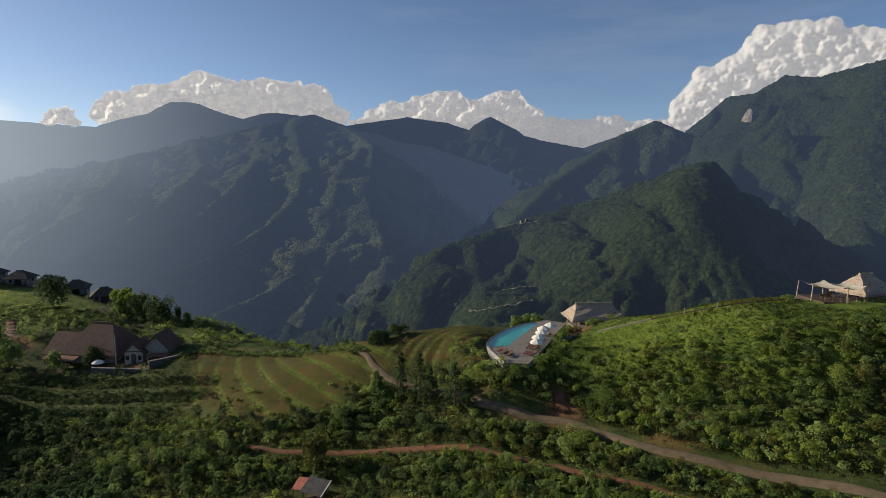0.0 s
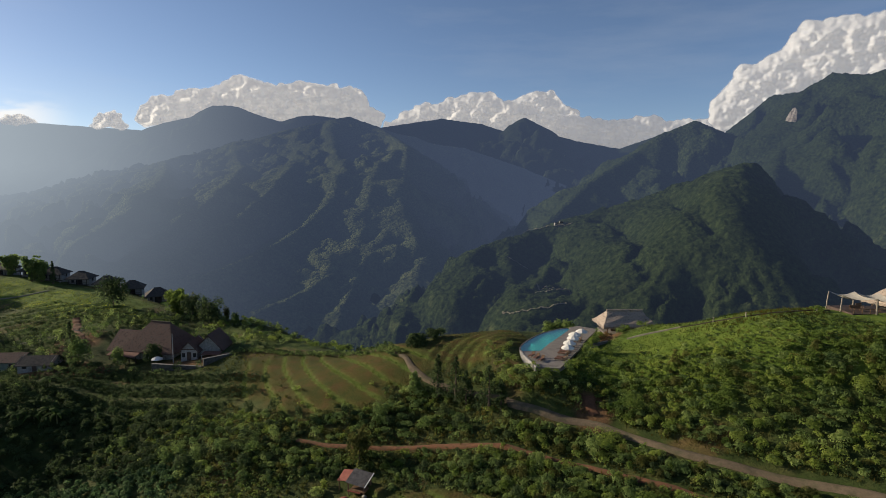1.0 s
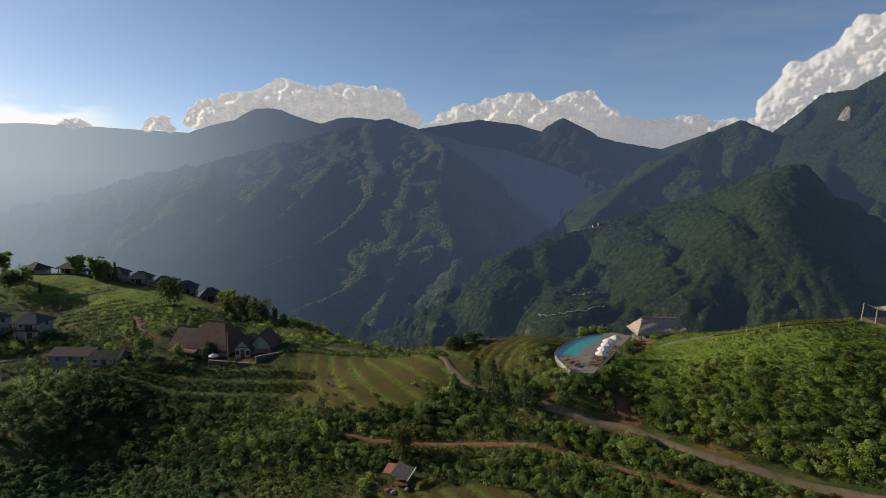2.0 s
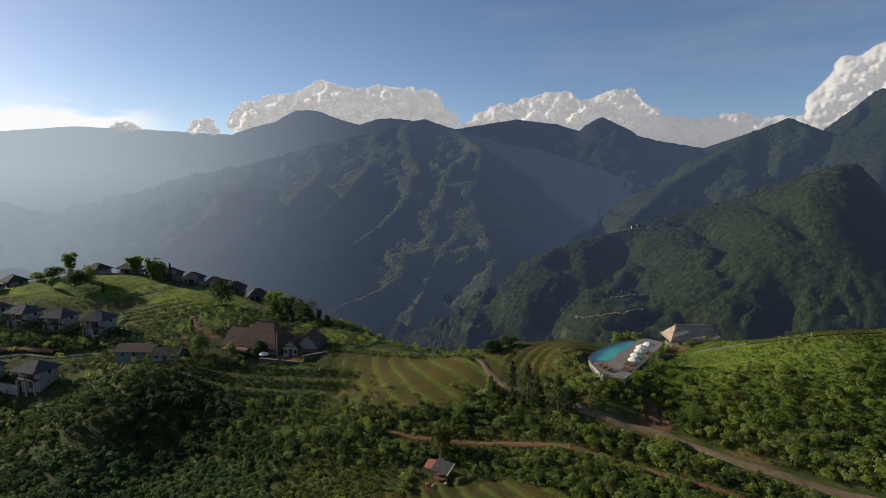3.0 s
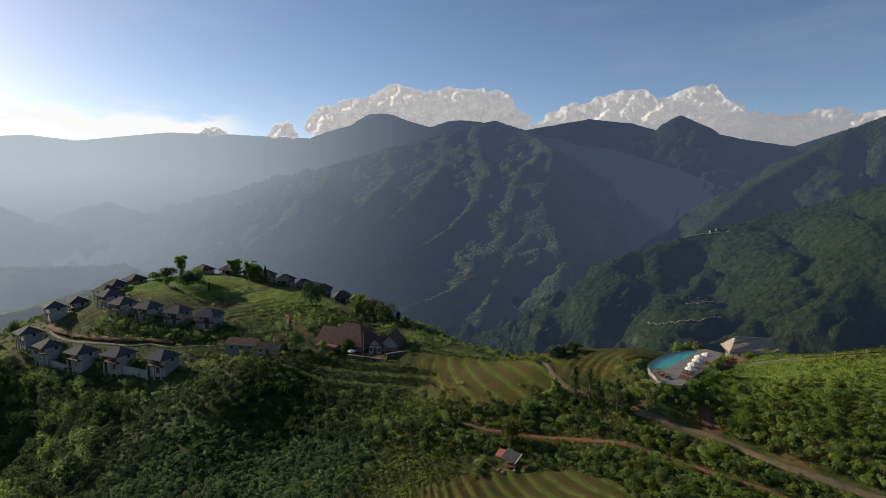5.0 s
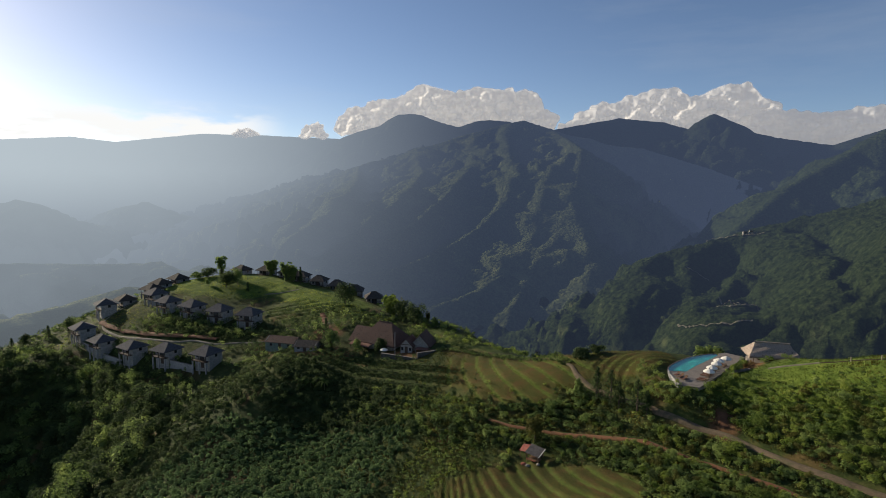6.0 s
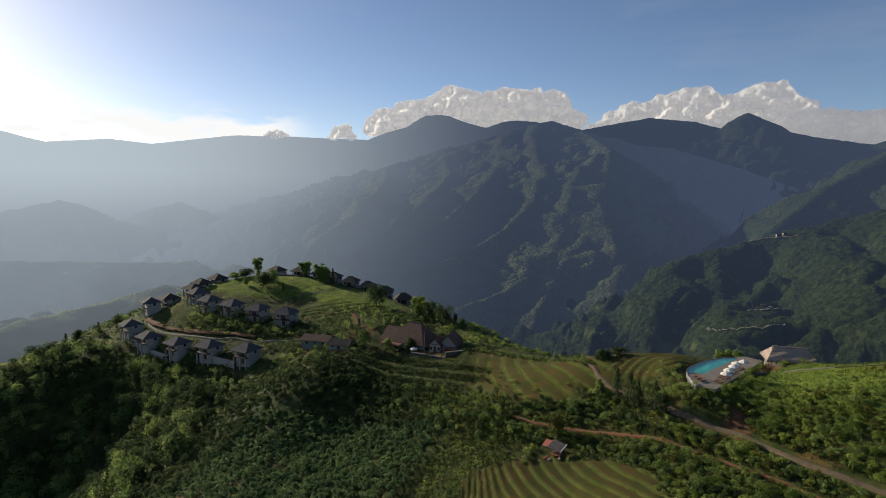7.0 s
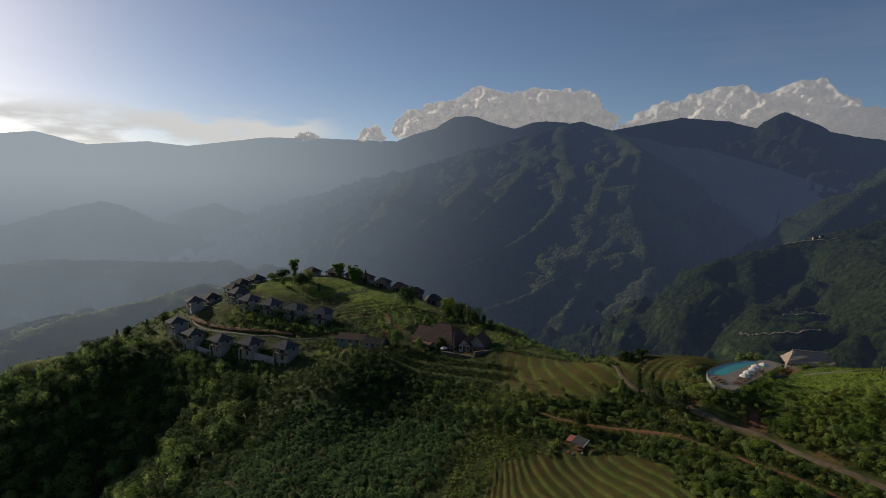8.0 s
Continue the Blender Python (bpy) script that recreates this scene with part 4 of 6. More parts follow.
# ---- building materials ----
WHITE_WALL = simple("white_render", [(0.2, 0.19, 0.175), (0.33, 0.31, 0.29), (0.26, 0.245, 0.225)], 0.7, 0.9, 0.2)
STONE_WALL = simple("stone_wall", [(0.2, 0.19, 0.17), (0.38, 0.36, 0.33)], 2.2, 0.9, 0.8)
YARD_WALL = simple("mossy_masonry", [(0.045, 0.044, 0.038), (0.13, 0.12, 0.108)], 1.8, 0.95, 0.8)
DARK_ROOF = simple("slate_roof", [(0.05, 0.05, 0.055), (0.095, 0.092, 0.095)], 1.6, 0.95, 0.6, bscale=6)
BROWN_ROOF = simple("brown_tile_roof", [(0.045, 0.027, 0.021), (0.12, 0.068, 0.05), (0.07, 0.052, 0.043)], 1.9, 0.9, 0.7, bscale=6)
THATCH_DARK = simple("dark_thatch", [(0.038, 0.033, 0.029), (0.085, 0.07, 0.057)], 1.5, 0.95, 0.9, bscale=8)
THATCH = simple("straw_thatch", [(0.13, 0.095, 0.07), (0.4, 0.32, 0.25), (0.2, 0.145, 0.11)], 2.6, 0.95, 0.9, bscale=8)
WOOD = simple("brown_wood", [(0.12, 0.065, 0.035), (0.22, 0.13, 0.07)], 1.8, 0.6, 0.3)
BROWN_RED = simple("faded_red_roof", [(0.14, 0.065, 0.045), (0.22, 0.11, 0.08)], 1.2, 0.9, 0.5)
DARK_WOOD = simple("dark_wood", [(0.045, 0.03, 0.022), (0.09, 0.06, 0.045)], 1.8, 0.7, 0.3)
CANVAS = simple("cream_canvas", [(0.66, 0.62, 0.54), (0.78, 0.75, 0.68)], 1.2, 0.85, 0.1)
SAILCLOTH = simple("beige_sailcloth", [(0.3, 0.27, 0.215), (0.42, 0.38, 0.31)], 1.2, 0.85, 0.1)
PALE_TIMBER = simple("pale_timber", [(0.26, 0.21, 0.15), (0.38, 0.32, 0.24)], 2.0, 0.8, 0.3)
CONCRETE = simple("deck_concrete", [(0.135, 0.118, 0.1), (0.22, 0.19, 0.162), (0.175, 0.152, 0.13)], 0.5, 0.85, 0.2)
GLASS = simple("window_glass", [(0.015, 0.018, 0.02), (0.03, 0.035, 0.04)], 0.5, 0.08, 0.0, spec=0.6)
RUST = simple("rusty_sheet", [(0.2, 0.05, 0.035), (0.3, 0.095, 0.06)], 1.4, 0.7, 0.5)
GREY_SHEET = simple("grey_sheet", [(0.085, 0.075, 0.066), (0.17, 0.15, 0.135)], 1.4, 0.6, 0.5, 0.2)
TILE_BLUE = simple("pool_tile", [(0.045, 0.21, 0.2), (0.075, 0.28, 0.265)], 0.8, 0.4)


def water_material():
    m, n, l, p = material("pool_water")
    p.inputs["Base Color"].default_value = (0.4, 0.84, 0.77, 1)
    p.inputs["Roughness"].default_value, p.inputs["IOR"].default_value, p.inputs["Transmission Weight"].default_value = 0.04, 1.33, 1.0
    t = noise_tex(n, l, 1.2, 3)
    b = n.new("ShaderNodeBump")
    b.inputs["Strength"].default_value, b.inputs["Distance"].default_value = 0.15, 0.05
    l.new(t.outputs[0], b.inputs["Height"])
    l.new(b.outputs[0], p.inputs["Normal"])
    return m


WATER = water_material()


def roof_mesh(w, d, z0, rise, over, ridge, thick=0.18, sag=0.0):
    """A hipped roof on a w x d plan; ridge: length of the ridge along x (w gives gables)."""
    bm = bmesh.new()
    X, Y, r = w / 2 + over, d / 2 + over, ridge / 2
    drop = rise * over / (d / 2)
    low = []
    for dz in (0.0, -thick):
        e = [bm.verts.new((sx * X, sy * Y, z0 - drop + dz)) for sx, sy in ((-1, -1), (1, -1), (1, 1), (-1, 1))]
        t = [bm.verts.new((sx * r, 0, z0 + rise + dz * 0.9)) for sx in (-1, 1)]
        low.append((e, t))
    for k, (e, t) in enumerate(low):
        hips = [(e[0], e[1], t[1], t[0]), (e[2], e[3], t[0], t[1])] + ([(e[1], e[2], t[1]), (e[3], e[0], t[0])] if r < X - 0.01 else [])
        for f in hips:
            bm.faces.new(f if k == 0 else f[::-1])
    for k in range(4):
        a, b = low[0][0], low[1][0]
        if k % 2 == 0 or r < X - 0.01:
            bm.faces.new((a[(k + 1) % 4], a[k], b[k], b[(k + 1) % 4]))
    if r >= X - 0.01:       # verge boards of a gable roof
        for i, j, s in ((1, 2, 1), (3, 0, 0)):
            a, b, t, u = low[0][0], low[1][0], low[0][1][s], low[1][1][s]
            bm.faces.new((a[i], b[i], u, t))
            bm.faces.new((t, u, b[j], a[j]))
    return bm


def window(parent, x, y, z, w, h, axis):
    """A window set on a wall face; axis: the way the wall looks, 'x' or '-y'."""
    f = bmesh.new()
    g = bmesh.new()
    if axis == "x":
        for a in ((y - w / 2 - 0.08, y - w / 2), (y + w / 2, y + w / 2 + 0.08)):
            add_box(f, x - 0.05, x + 0.07, a[0], a[1], z, z + h)
        for a in ((z - 0.08, z), (z + h, z + h + 0.08)):
            add_box(f, x - 0.05, x + 0.09, y - w / 2 - 0.08, y + w / 2 + 0.08, a[0], a[1])
        add_box(g, x - 0.04, x + 0.03, y - w / 2, y + w / 2, z, z + h)
    else:
        for a in ((x - w / 2 - 0.08, x - w / 2), (x + w / 2, x + w / 2 + 0.08)):
            add_box(f, a[0], a[1], y - 0.07, y + 0.05, z, z + h)
        for a in ((z - 0.08, z), (z + h, z + h + 0.08)):
            add_box(f, x - w / 2 - 0.08, x + w / 2 + 0.08, y - 0.09, y + 0.05, a[0], a[1])
        add_box(g, x - w / 2, x + w / 2, y - 0.03, y + 0.04, z, z + h)
    w_ = part("window", f, DARK_WOOD, parent, "dark wooden window frame")
    part("pane", g, GLASS, w_)
    return w_


def villa(name, label, group, roof_mat, lower=2.9):
    """A white two-storey hillside villa with a balcony, built at the origin with its front to -y."""
    W, D, up = 7.0, 7.6, 2.8
    e = thing(name, Matrix(), label, "villa", group)
    part("lower_storey", box(-W / 2, W / 2, -D / 2 + 1.6, D / 2, -2.5, lower, 0.03), STONE_WALL, e, "rough grey stone lower storey")
    part("wall", box(-W / 2 + 0.03, W / 2 - 0.03, -D / 2 + 1.6, D / 2, lower + 0.004, lower + up, 0.03), WHITE_WALL, e)
    part("balcony_floor", box(-W / 2, W / 2, -D / 2, -D / 2 + 1.596, lower - 0.22, lower, 0.03), DARK_WOOD, e)
    for x in (-W / 2 + 0.3, 0, W / 2 - 0.3):
        part("pillar", box(x - 0.22, x + 0.22, -D / 2 + 0.05, -D / 2 + 0.5, -2.5, lower - 0.22, 0.03), WHITE_WALL, e, "white square pillar")
        part("post", box(x - 0.09, x + 0.09, -D / 2 + 0.1, -D / 2 + 0.28, lower, lower + up - 0.1), DARK_WOOD, e)
    r = bmesh.new()
    add_box(r, -W / 2 + 0.05, W / 2 - 0.05, -D / 2 + 0.03, -D / 2 + 0.1, lower + 0.9, lower + 1.0)
    for k in range(15):
        x = -W / 2 + 0.2 + k * (W - 0.4) / 14
        add_box(r, x - 0.03, x + 0.03, -D / 2 + 0.04, -D / 2 + 0.09, lower, lower + 0.9)
    part("railing", r, DARK_WOOD, e)
    part("door", box(-1.1, 1.1, -D / 2 + 1.54, -D / 2 + 1.62, lower + 0.02, lower + 2.15), GLASS, e, "dark glazed balcony door")
    part("lower_door", box(-0.6, 0.9, -D / 2 + 1.54, -D / 2 + 1.62, 0.1, 2.1), DARK_WOOD, e)
    window(e, W / 2 - 0.03, 0.9, lower + 1.0, 0.9, 1.2, "x")
    window(e, -2.3, -D / 2 + 1.6, lower + 0.9, 0.8, 1.2, "-y")
    part("roof", roof_mesh(W, D, lower + up, 2.1, 0.75, 2.2), roof_mat, e)
    cap = bmesh.new()
    add_tube(cap, (-1.15, 0, lower + up + 2.1), (1.15, 0, lower + up + 2.1), 0.12, 0.12, 6)
    part("ridge_cap", cap, roof_mat, e)
    return e


def put(proto, x, y, turn, dz=0.0, scale=1.0):
    c = copy_thing(proto, pose(x, y, ground_z(x, y) + dz, 0, 0, turn) @ Matrix.Diagonal((scale, scale, scale, 1)))
    KEEP_CLEAR.append((x, y, 4.4))
    return c


# ---- villas on the hill ----
_v = villa("hillside_villa", "white two-storey villa with dark hipped roof and balcony", "villas on the village hill", DARK_ROOF)
_v.matrix_world = pose(-143.5, 110.5, ground_z(-143.5, 110.5) + 0.2, 0, 0, -4)
KEEP_CLEAR.append((-143.5, 110.5, 6.0))
for x, y, a, dz in ((-163.5, 111.5, -5, 0.3), (-182, 112.5, -10, 0.5), (-203, 116, -14, 0.6), (-222, 122, -20, 0.5), (-231.5, 140.5, -30, 0.4),
                    (-146.5, 137, 8, 0.0), (-162.5, 138, 2, 0.0), (-177.5, 138.5, -4, -0.3), (-193.5, 141, -8, -0.6), (-207.5, 147, -14, -0.8)):
    put(_v, x, y, a, dz)
_w = villa("ridge_bungalow", "white bungalow with dark thatched hip roof on the ridge", "bungalows along the ridge", THATCH_DARK, 0.4)
_w.matrix_world = pose(-163, 196, ground_z(-163, 196) + 0.1, 0, 0, 12)
KEEP_CLEAR.append((-163, 196, 5.0))
for x, y, a, dz in ((-152, 195.5, 12, 0.1), (-140.5, 193.5, 18, 0.1), (-128, 189.5, 25, 0.0), (-115, 184, 32, 0.1), (-188, 201, 0, 0.2), (-174, 199.5, 8, 0.0), (-203, 199, -10, 0.0),
                    (-221, 157, -10, 0.0), (-224.5, 165.5, -10, -0.2), (-224, 176, -14, -0.4), (-230, 150, -24, -0.3)):
    put(_w, x, y, a, dz)


def terrace_wall(x0, y0, x1, y1, h, label, mat=None, thick=0.4, sink=3.0):
    L = math.hypot(x1 - x0, y1 - y0)
    z = max(ground_z(x0, y0), ground_z(x1, y1))
    e = thing("terrace_wall", pose((x0 + x1) / 2, (y0 + y1) / 2, z, 0, 0, math.degrees(math.atan2(y1 - y0, x1 - x0))), label, "wall")
    part("masonry", box(-L / 2, L / 2, -thick / 2, thick / 2, -sink, h, 0.03), mat or WHITE_WALL, e)
    part("coping", box(-L / 2 - 0.05, L / 2 + 0.05, -thick / 2 - 0.06, thick / 2 + 0.06, h + 0.003, h + 0.12, 0.02), CONCRETE, e)
    return e


terrace_wall(-159.8, 109.3, -147.2, 107.8, 2.6, "long white terrace wall joining two villas")
terrace_wall(-199.3, 113.3, -185.8, 110.4, 2.6, "white terrace wall joining two villas")
terrace_wall(-219, 119.3, -206.5, 114.8, 1.6, "low white terrace wall beside a villa")


# ---- the farmhouse ----
def gable_roof(L, d, z0, rise, over, thick=0.2):
    return roof_mesh(L, d, z0, rise, over, L + 2 * over, thick)


def gable_wall(L, d, z0, z1, rise):
    """Four walls with gable ends, ridge along x."""
    bm = box(-L / 2, L / 2, -d / 2, d / 2, z0, z1)
    for sx in (-1, 1):
        v = [bm.verts.new(p) for x in (sx * L / 2, sx * (L / 2 - 0.25)) for p in ((x, -d / 2, z1), (x, d / 2, z1), (x, 0, z1 + rise))]
        bm.faces.new(v[:3])
        bm.faces.new(v[5:2:-1])
        for a, b in ((0, 2), (2, 1)):
            bm.faces.new((v[a], v[b], v[b + 3], v[a + 3]))
    return bm


def farmhouse():
    x, y = -86, 126
    z = ground_z(x, y) - 0.3
    e = thing("farmhouse", pose(x, y, z, 0, 0, -9), "long farmhouse with weathered brown tiled gable roofs", "house")
    KEEP_CLEAR.extend([(-92, 124, 8), (-80, 126, 8), (-72, 119, 8), (-64, 117, 6)])
    part("wall", box(-6.4, 6.4, -4.6, 4.6, -1.5, 2.9), STONE_WALL, e).location = (6.4, 0.3, 0)
    part("roof", roof_mesh(13.4, 10.2, 2.9, 5.3, 0.9, 5.4, 0.22), BROWN_ROOF, e, "steep weathered brown hipped roof").location = (6.4, 0.3, 0.02)
    part("ridge_cap", tube((-2.8, 0, 8.3), (2.8, 0, 8.3), 0.16, 0.16, 8), DARK_WOOD, e).location = (6.4, 0.3, 0)
    part("wing_wall", gable_wall(8.4, 8.0, -1.5, 2.2, 3.6), WHITE_WALL, e).location = (-0.4, -0.6, 0)
    part("wing_roof", gable_roof(7.8, 8.0, 2.25, 3.6, 0.8), BROWN_ROOF, e).location = (-0.4, -0.6, 0.05)
    lean = bmesh.new()
    add_box(lean, -2.9, 5.1, -7.6, -4.2, 0, 0.14, 0.02, Matrix.Rotation(radians(14), 4, "X") @ Matrix.Translation((0, 0.3, 3.0)))
    part("lean_to_roof", lean, BROWN_RED, e, "faded red-brown lean-to roof")
    for k in range(5):
        part("post", box(-2.7 + k * 1.9, -2.55 + k * 1.9, -7.2, -7.05, -1.5, 1.1), DARK_WOOD, e)
    for wx in (-3.0, -0.6, 1.8):
        window(e, wx, -4.6, 0.6, 1.0, 1.1, "-y")
    part("door", box(6.6, 7.8, -4.36, -4.26, 0.0, 2.1), DARK_WOOD, e)
    window(e, 9.6, -4.3, 0.7, 1.1, 1.1, "-y")
    return e


def side_house():
    x, y = -68.2, 119.6
    z = ground_z(x, y) - 0.1
    e = thing("side_house", pose(x, y, z, 0, 0, 96), "small house with a pale gable front and reddish sheet porch", "house")
    part("wall", gable_wall(6.0, 3.8, -1.5, 2.7, 1.9), WHITE_WALL, e, "pale gable walls")
    part("roof", gable_roof(5.6, 3.8, 2.7, 1.9, 0.6), BROWN_ROOF, e)
    part("gable_beam", box(-3.1, -3.02, -1.8, 1.8, 2.62, 2.8), DARK_WOOD, e)
    part("door", box(-3.07, -2.99, -0.5, 0.5, 0, 2.05), DARK_WOOD, e)
    for yy in (-1.3, 1.3):
        part("window", box(-3.08, -3.0, yy - 0.35, yy + 0.35, 0.8, 1.8), GLASS, e)
    annex = gable_roof(6.4, 5.6, 2.9, 3.0, 0.8)
    part("annex_roof", annex, BROWN_ROOF, e).location = (2.2, -4.0, 0)
    part("annex_wall", gable_wall(6.4, 5.2, -1.5, 2.9, 2.7), STONE_WALL, e).location = (2.2, -4.0, -0.05)
    porch = bmesh.new()
    add_box(porch, -4.4, -1.7, -7.4, -3.2, 1.75, 1.87, 0.02)
    part("porch_roof", porch, BROWN_RED, e, "reddish sheet porch roof")
    for yy in (-7.2, -3.4):
        part("post", box(-4.3, -4.16, yy - 0.07, yy + 0.07, -1.0, 1.75), WHITE_WALL, e)
    return e


farmhouse()
side_house()
_p = thing("utility_pole", pose(-71.8, 116.5, ground_z(-71.8, 116.5)), "tall pale concrete utility pole in front of the house", "pole")
part("shaft", tube((0, 0, -0.5), (0, 0, 7.2), 0.14, 0.09, 8), WHITE_WALL, _p)
part("crossarm", box(-0.6, 0.6, -0.05, 0.05, 6.6, 6.72), DARK_WOOD, _p)
terrace_wall(-74.6, 112.4, -62.2, 111.6, 0.15, "grey masonry terrace wall edging the house yard", YARD_WALL, 0.5)
terrace_wall(-62.0, 111.8, -57.2, 116.8, 0.15, "grey masonry terrace wall turning uphill", YARD_WALL, 0.5)


def shed(x, y, turn, L, d, h, roof_mat, wall_mat, label):
    z = ground_z(x, y)
    e = thing("shed", pose(x, y, z, 0, 0, turn), label, "shed")
    KEEP_CLEAR.append((x, y, L * 0.6))
    part("wall", gable_wall(L, d, -1.5, h, 1.3), wall_mat, e)
    part("roof", gable_roof(L - 0.4, d, h, 1.3, 0.6, 0.12), roof_mat, e)
    part("door", box(-0.5, 0.5, -d / 2 - 0.06, -d / 2 + 0.02, 0, 1.9), DARK_WOOD, e)
    for wx in (-L * 0.3, L * 0.3):
        window(e, wx, -d / 2, 0.8, 0.8, 0.8, "-y")
    return e


GREEN_WALL = simple("green_boards", [(0.1, 0.14, 0.12), (0.16, 0.2, 0.18)], 1.5, 0.85)
shed(-117, 119.5, 8, 11, 6, 2.4, BROWN_ROOF, GREEN_WALL, "low long shed with brown roof and greenish walls")
shed(-103.5, 114.5, 10, 7.5, 5, 1.9, THATCH_DARK, WHITE_WALL, "small white-walled shed with sagging dark roof")


# ---- parasols and loungers ----
def parasol(label, group, r=1.45, h=2.55):
    e = thing("parasol", Matrix(), label, "parasol", group)
    part("pole", tube((0, 0, 0.05), (0, 0, h + 0.12), 0.035, 0.035, 8), WOOD, e)
    part("base", box(-0.3, 0.3, -0.3, 0.3, 0, 0.09, 0.02), CONCRETE, e)
    bm = bmesh.new()
    top = bm.verts.new((0, 0, h))
    mid, rim, val = [], [], []
    for k in range(16):
        a = k * math.pi / 8
        s = 1.0 if k % 2 == 0 else 0.955
        mid.append(bm.verts.new((math.cos(a) * r * 0.5 * s, math.sin(a) * r * 0.5 * s, h - 0.26 - 0.03 * (k % 2))))
        rim.append(bm.verts.new((math.cos(a) * r * s, math.sin(a) * r * s, h - 0.6 - 0.05 * (k % 2))))
        val.append(bm.verts.new((math.cos(a) * r * s, math.sin(a) * r * s, h - 0.78 - 0.05 * (k % 2))))
    for k in range(16):
        j = (k + 1) % 16
        bm.faces.new((top, mid[k], mid[j]))
        bm.faces.new((mid[k], rim[k], rim[j], mid[j]))
        bm.faces.new((rim[k], val[k], val[j], rim[j]))
    c = part("canopy", bm, CANVAS, e)
    part("finial", tube((0, 0, h), (0, 0, h + 0.2), 0.05, 0.02, 6), WOOD, c)
    for k in range(8):
        a = k * math.pi / 4
        part("rib", tube((0, 0, h - 0.04), (math.cos(a) * r * 0.97, math.sin(a) * r * 0.97, h - 0.62), 0.015, 0.015, 4), WOOD, e)
    return e


def lounger(group):
    e = thing("sun_lounger", Matrix(), "brown wooden sun lounger on the pool deck", "lounger", group)
    f = bmesh.new()
    for yy in (-0.33, 0.27):
        add_box(f, -1.0, 1.0, yy, yy + 0.06, 0.26, 0.34)
    for k in range(9):
        add_box(f, -0.98 + k * 0.15, -0.88 + k * 0.15, -0.3, 0.3, 0.34, 0.37)
    part("frame", f, WOOD, e)
    for x in (-0.85, 0.8):
        for yy in (-0.32, 0.26):
            part("leg", box(x, x + 0.06, yy, yy + 0.06, 0, 0.26), WOOD, e)
    b = bmesh.new()
    add_box(b, 0, 0.75, -0.3, 0.3, -0.02, 0.03, 0.01, Matrix.Translation((0.38, 0, 0.36)) @ Matrix.Rotation(radians(-35), 4, "Y"))
    part("backrest", b, WOOD, e)
    part("mattress", box(-0.95, 0.36, -0.28, 0.28, 0.375, 0.44, 0.02), BROWN_RED, e, "thin rust-brown mattress")
    return e


_y = parasol("white parasol open in the farm yard", "", 1.3, 2.3)
_y.matrix_world = pose(-75.6, 116.2, ground_z(-75.6, 116.2))


# ---- the pool ----
def prism(outline, z0, z1):
    bm = bmesh.new()
    lo = [bm.verts.new((x, y, z0)) for x, y in outline]
    hi = [bm.verts.new((x, y, z1)) for x, y in outline]
    n = len(outline)
    for k in range(n):
        bm.faces.new((lo[k], lo[(k + 1) % n], hi[(k + 1) % n], hi[k]))
    bmesh.ops.triangulate(bm, faces=[bm.faces.new(hi), bm.faces.new(lo[::-1])])
    bmesh.ops.recalc_face_normals(bm, faces=bm.faces[:])
    return bm


_outer = [tuple(p) for p in curve_through([(9.0, 93.2), (9.0, 95.6), (10.3, 99.5), (13.4, 105.2), (16.6, 109.0), (18.8, 110.9), (20.5, 111.6)], 0.9)]
_inner = [tuple(p) for p in curve_through([(20.9, 110.7), (18.9, 106.6), (16.5, 101.9), (14.6, 98.2), (13.3, 95.2), (12.6, 93.6)], 0.9)]
POOL = _outer + _inner
DECK = [(9.1, 93.0), (9.4, 90.6), (11.0, 84.0), (14.7, 83.6), (17.0, 88.6), (19.8, 94.6), (22.4, 101.3), (26.8, 111.0), (23.0, 113.4), (20.9, 112.0)] + _inner
_pool = thing("swimming_pool", pose(0, 0, 0), "curved turquoise infinity pool on the hill edge", "pool")
part("basin", prism(POOL, DECK_Z - 4.0, DECK_Z - 0.5), TILE_BLUE, _pool, "blue tiled basin")


def wall_strip(line, out, z0, z1):
    """A thin wall along a line."""
    L = np.array(line)
    t = np.gradient(L, axis=0)
    t /= np.linalg.norm(t, axis=1)[:, None]
    s = np.stack([-t[:, 1], t[:, 0]], -1) * out
    bm = bmesh.new()
    rows = [[bm.verts.new((p[0], p[1], z)) for p, z in ((a, z0), (a, z1), (b, z1), (b, z0))] for a, b in zip(L, L + s)]
    for r, q in zip(rows, rows[1:]):
        for k in range(4):
            bm.faces.new((r[k], r[(k + 1) % 4], q[(k + 1) % 4], q[k]))
    bm.faces.new(rows[0])
    bm.faces.new(rows[-1][::-1])
    bmesh.ops.recalc_face_normals(bm, faces=bm.faces[:])
    return bm


part("rim", wall_strip(_outer, 0.25, DECK_Z - 4.0, DECK_Z - 0.05), YARD_WALL, _pool, "dark grey overflow rim")
_w = part("water", prism(POOL, DECK_Z - 0.47, DECK_Z - 0.09), WATER, _pool, "clear turquoise water")
_w.visible_shadow = False
KEEP_CLEAR.extend([(12.8, 86, 2.3), (13.2, 89.5, 3.7), (14.5, 94, 5.2), (16.5, 99, 5.6), (19, 104, 5.6), (21.5, 109, 5.2)])
_deck = thing("pool_deck", pose(0, 0, 0), "pale concrete pool deck on a retaining wall", "deck")
part("slab", prism(DECK, DECK_Z - 0.35, DECK_Z), CONCRETE, _deck)
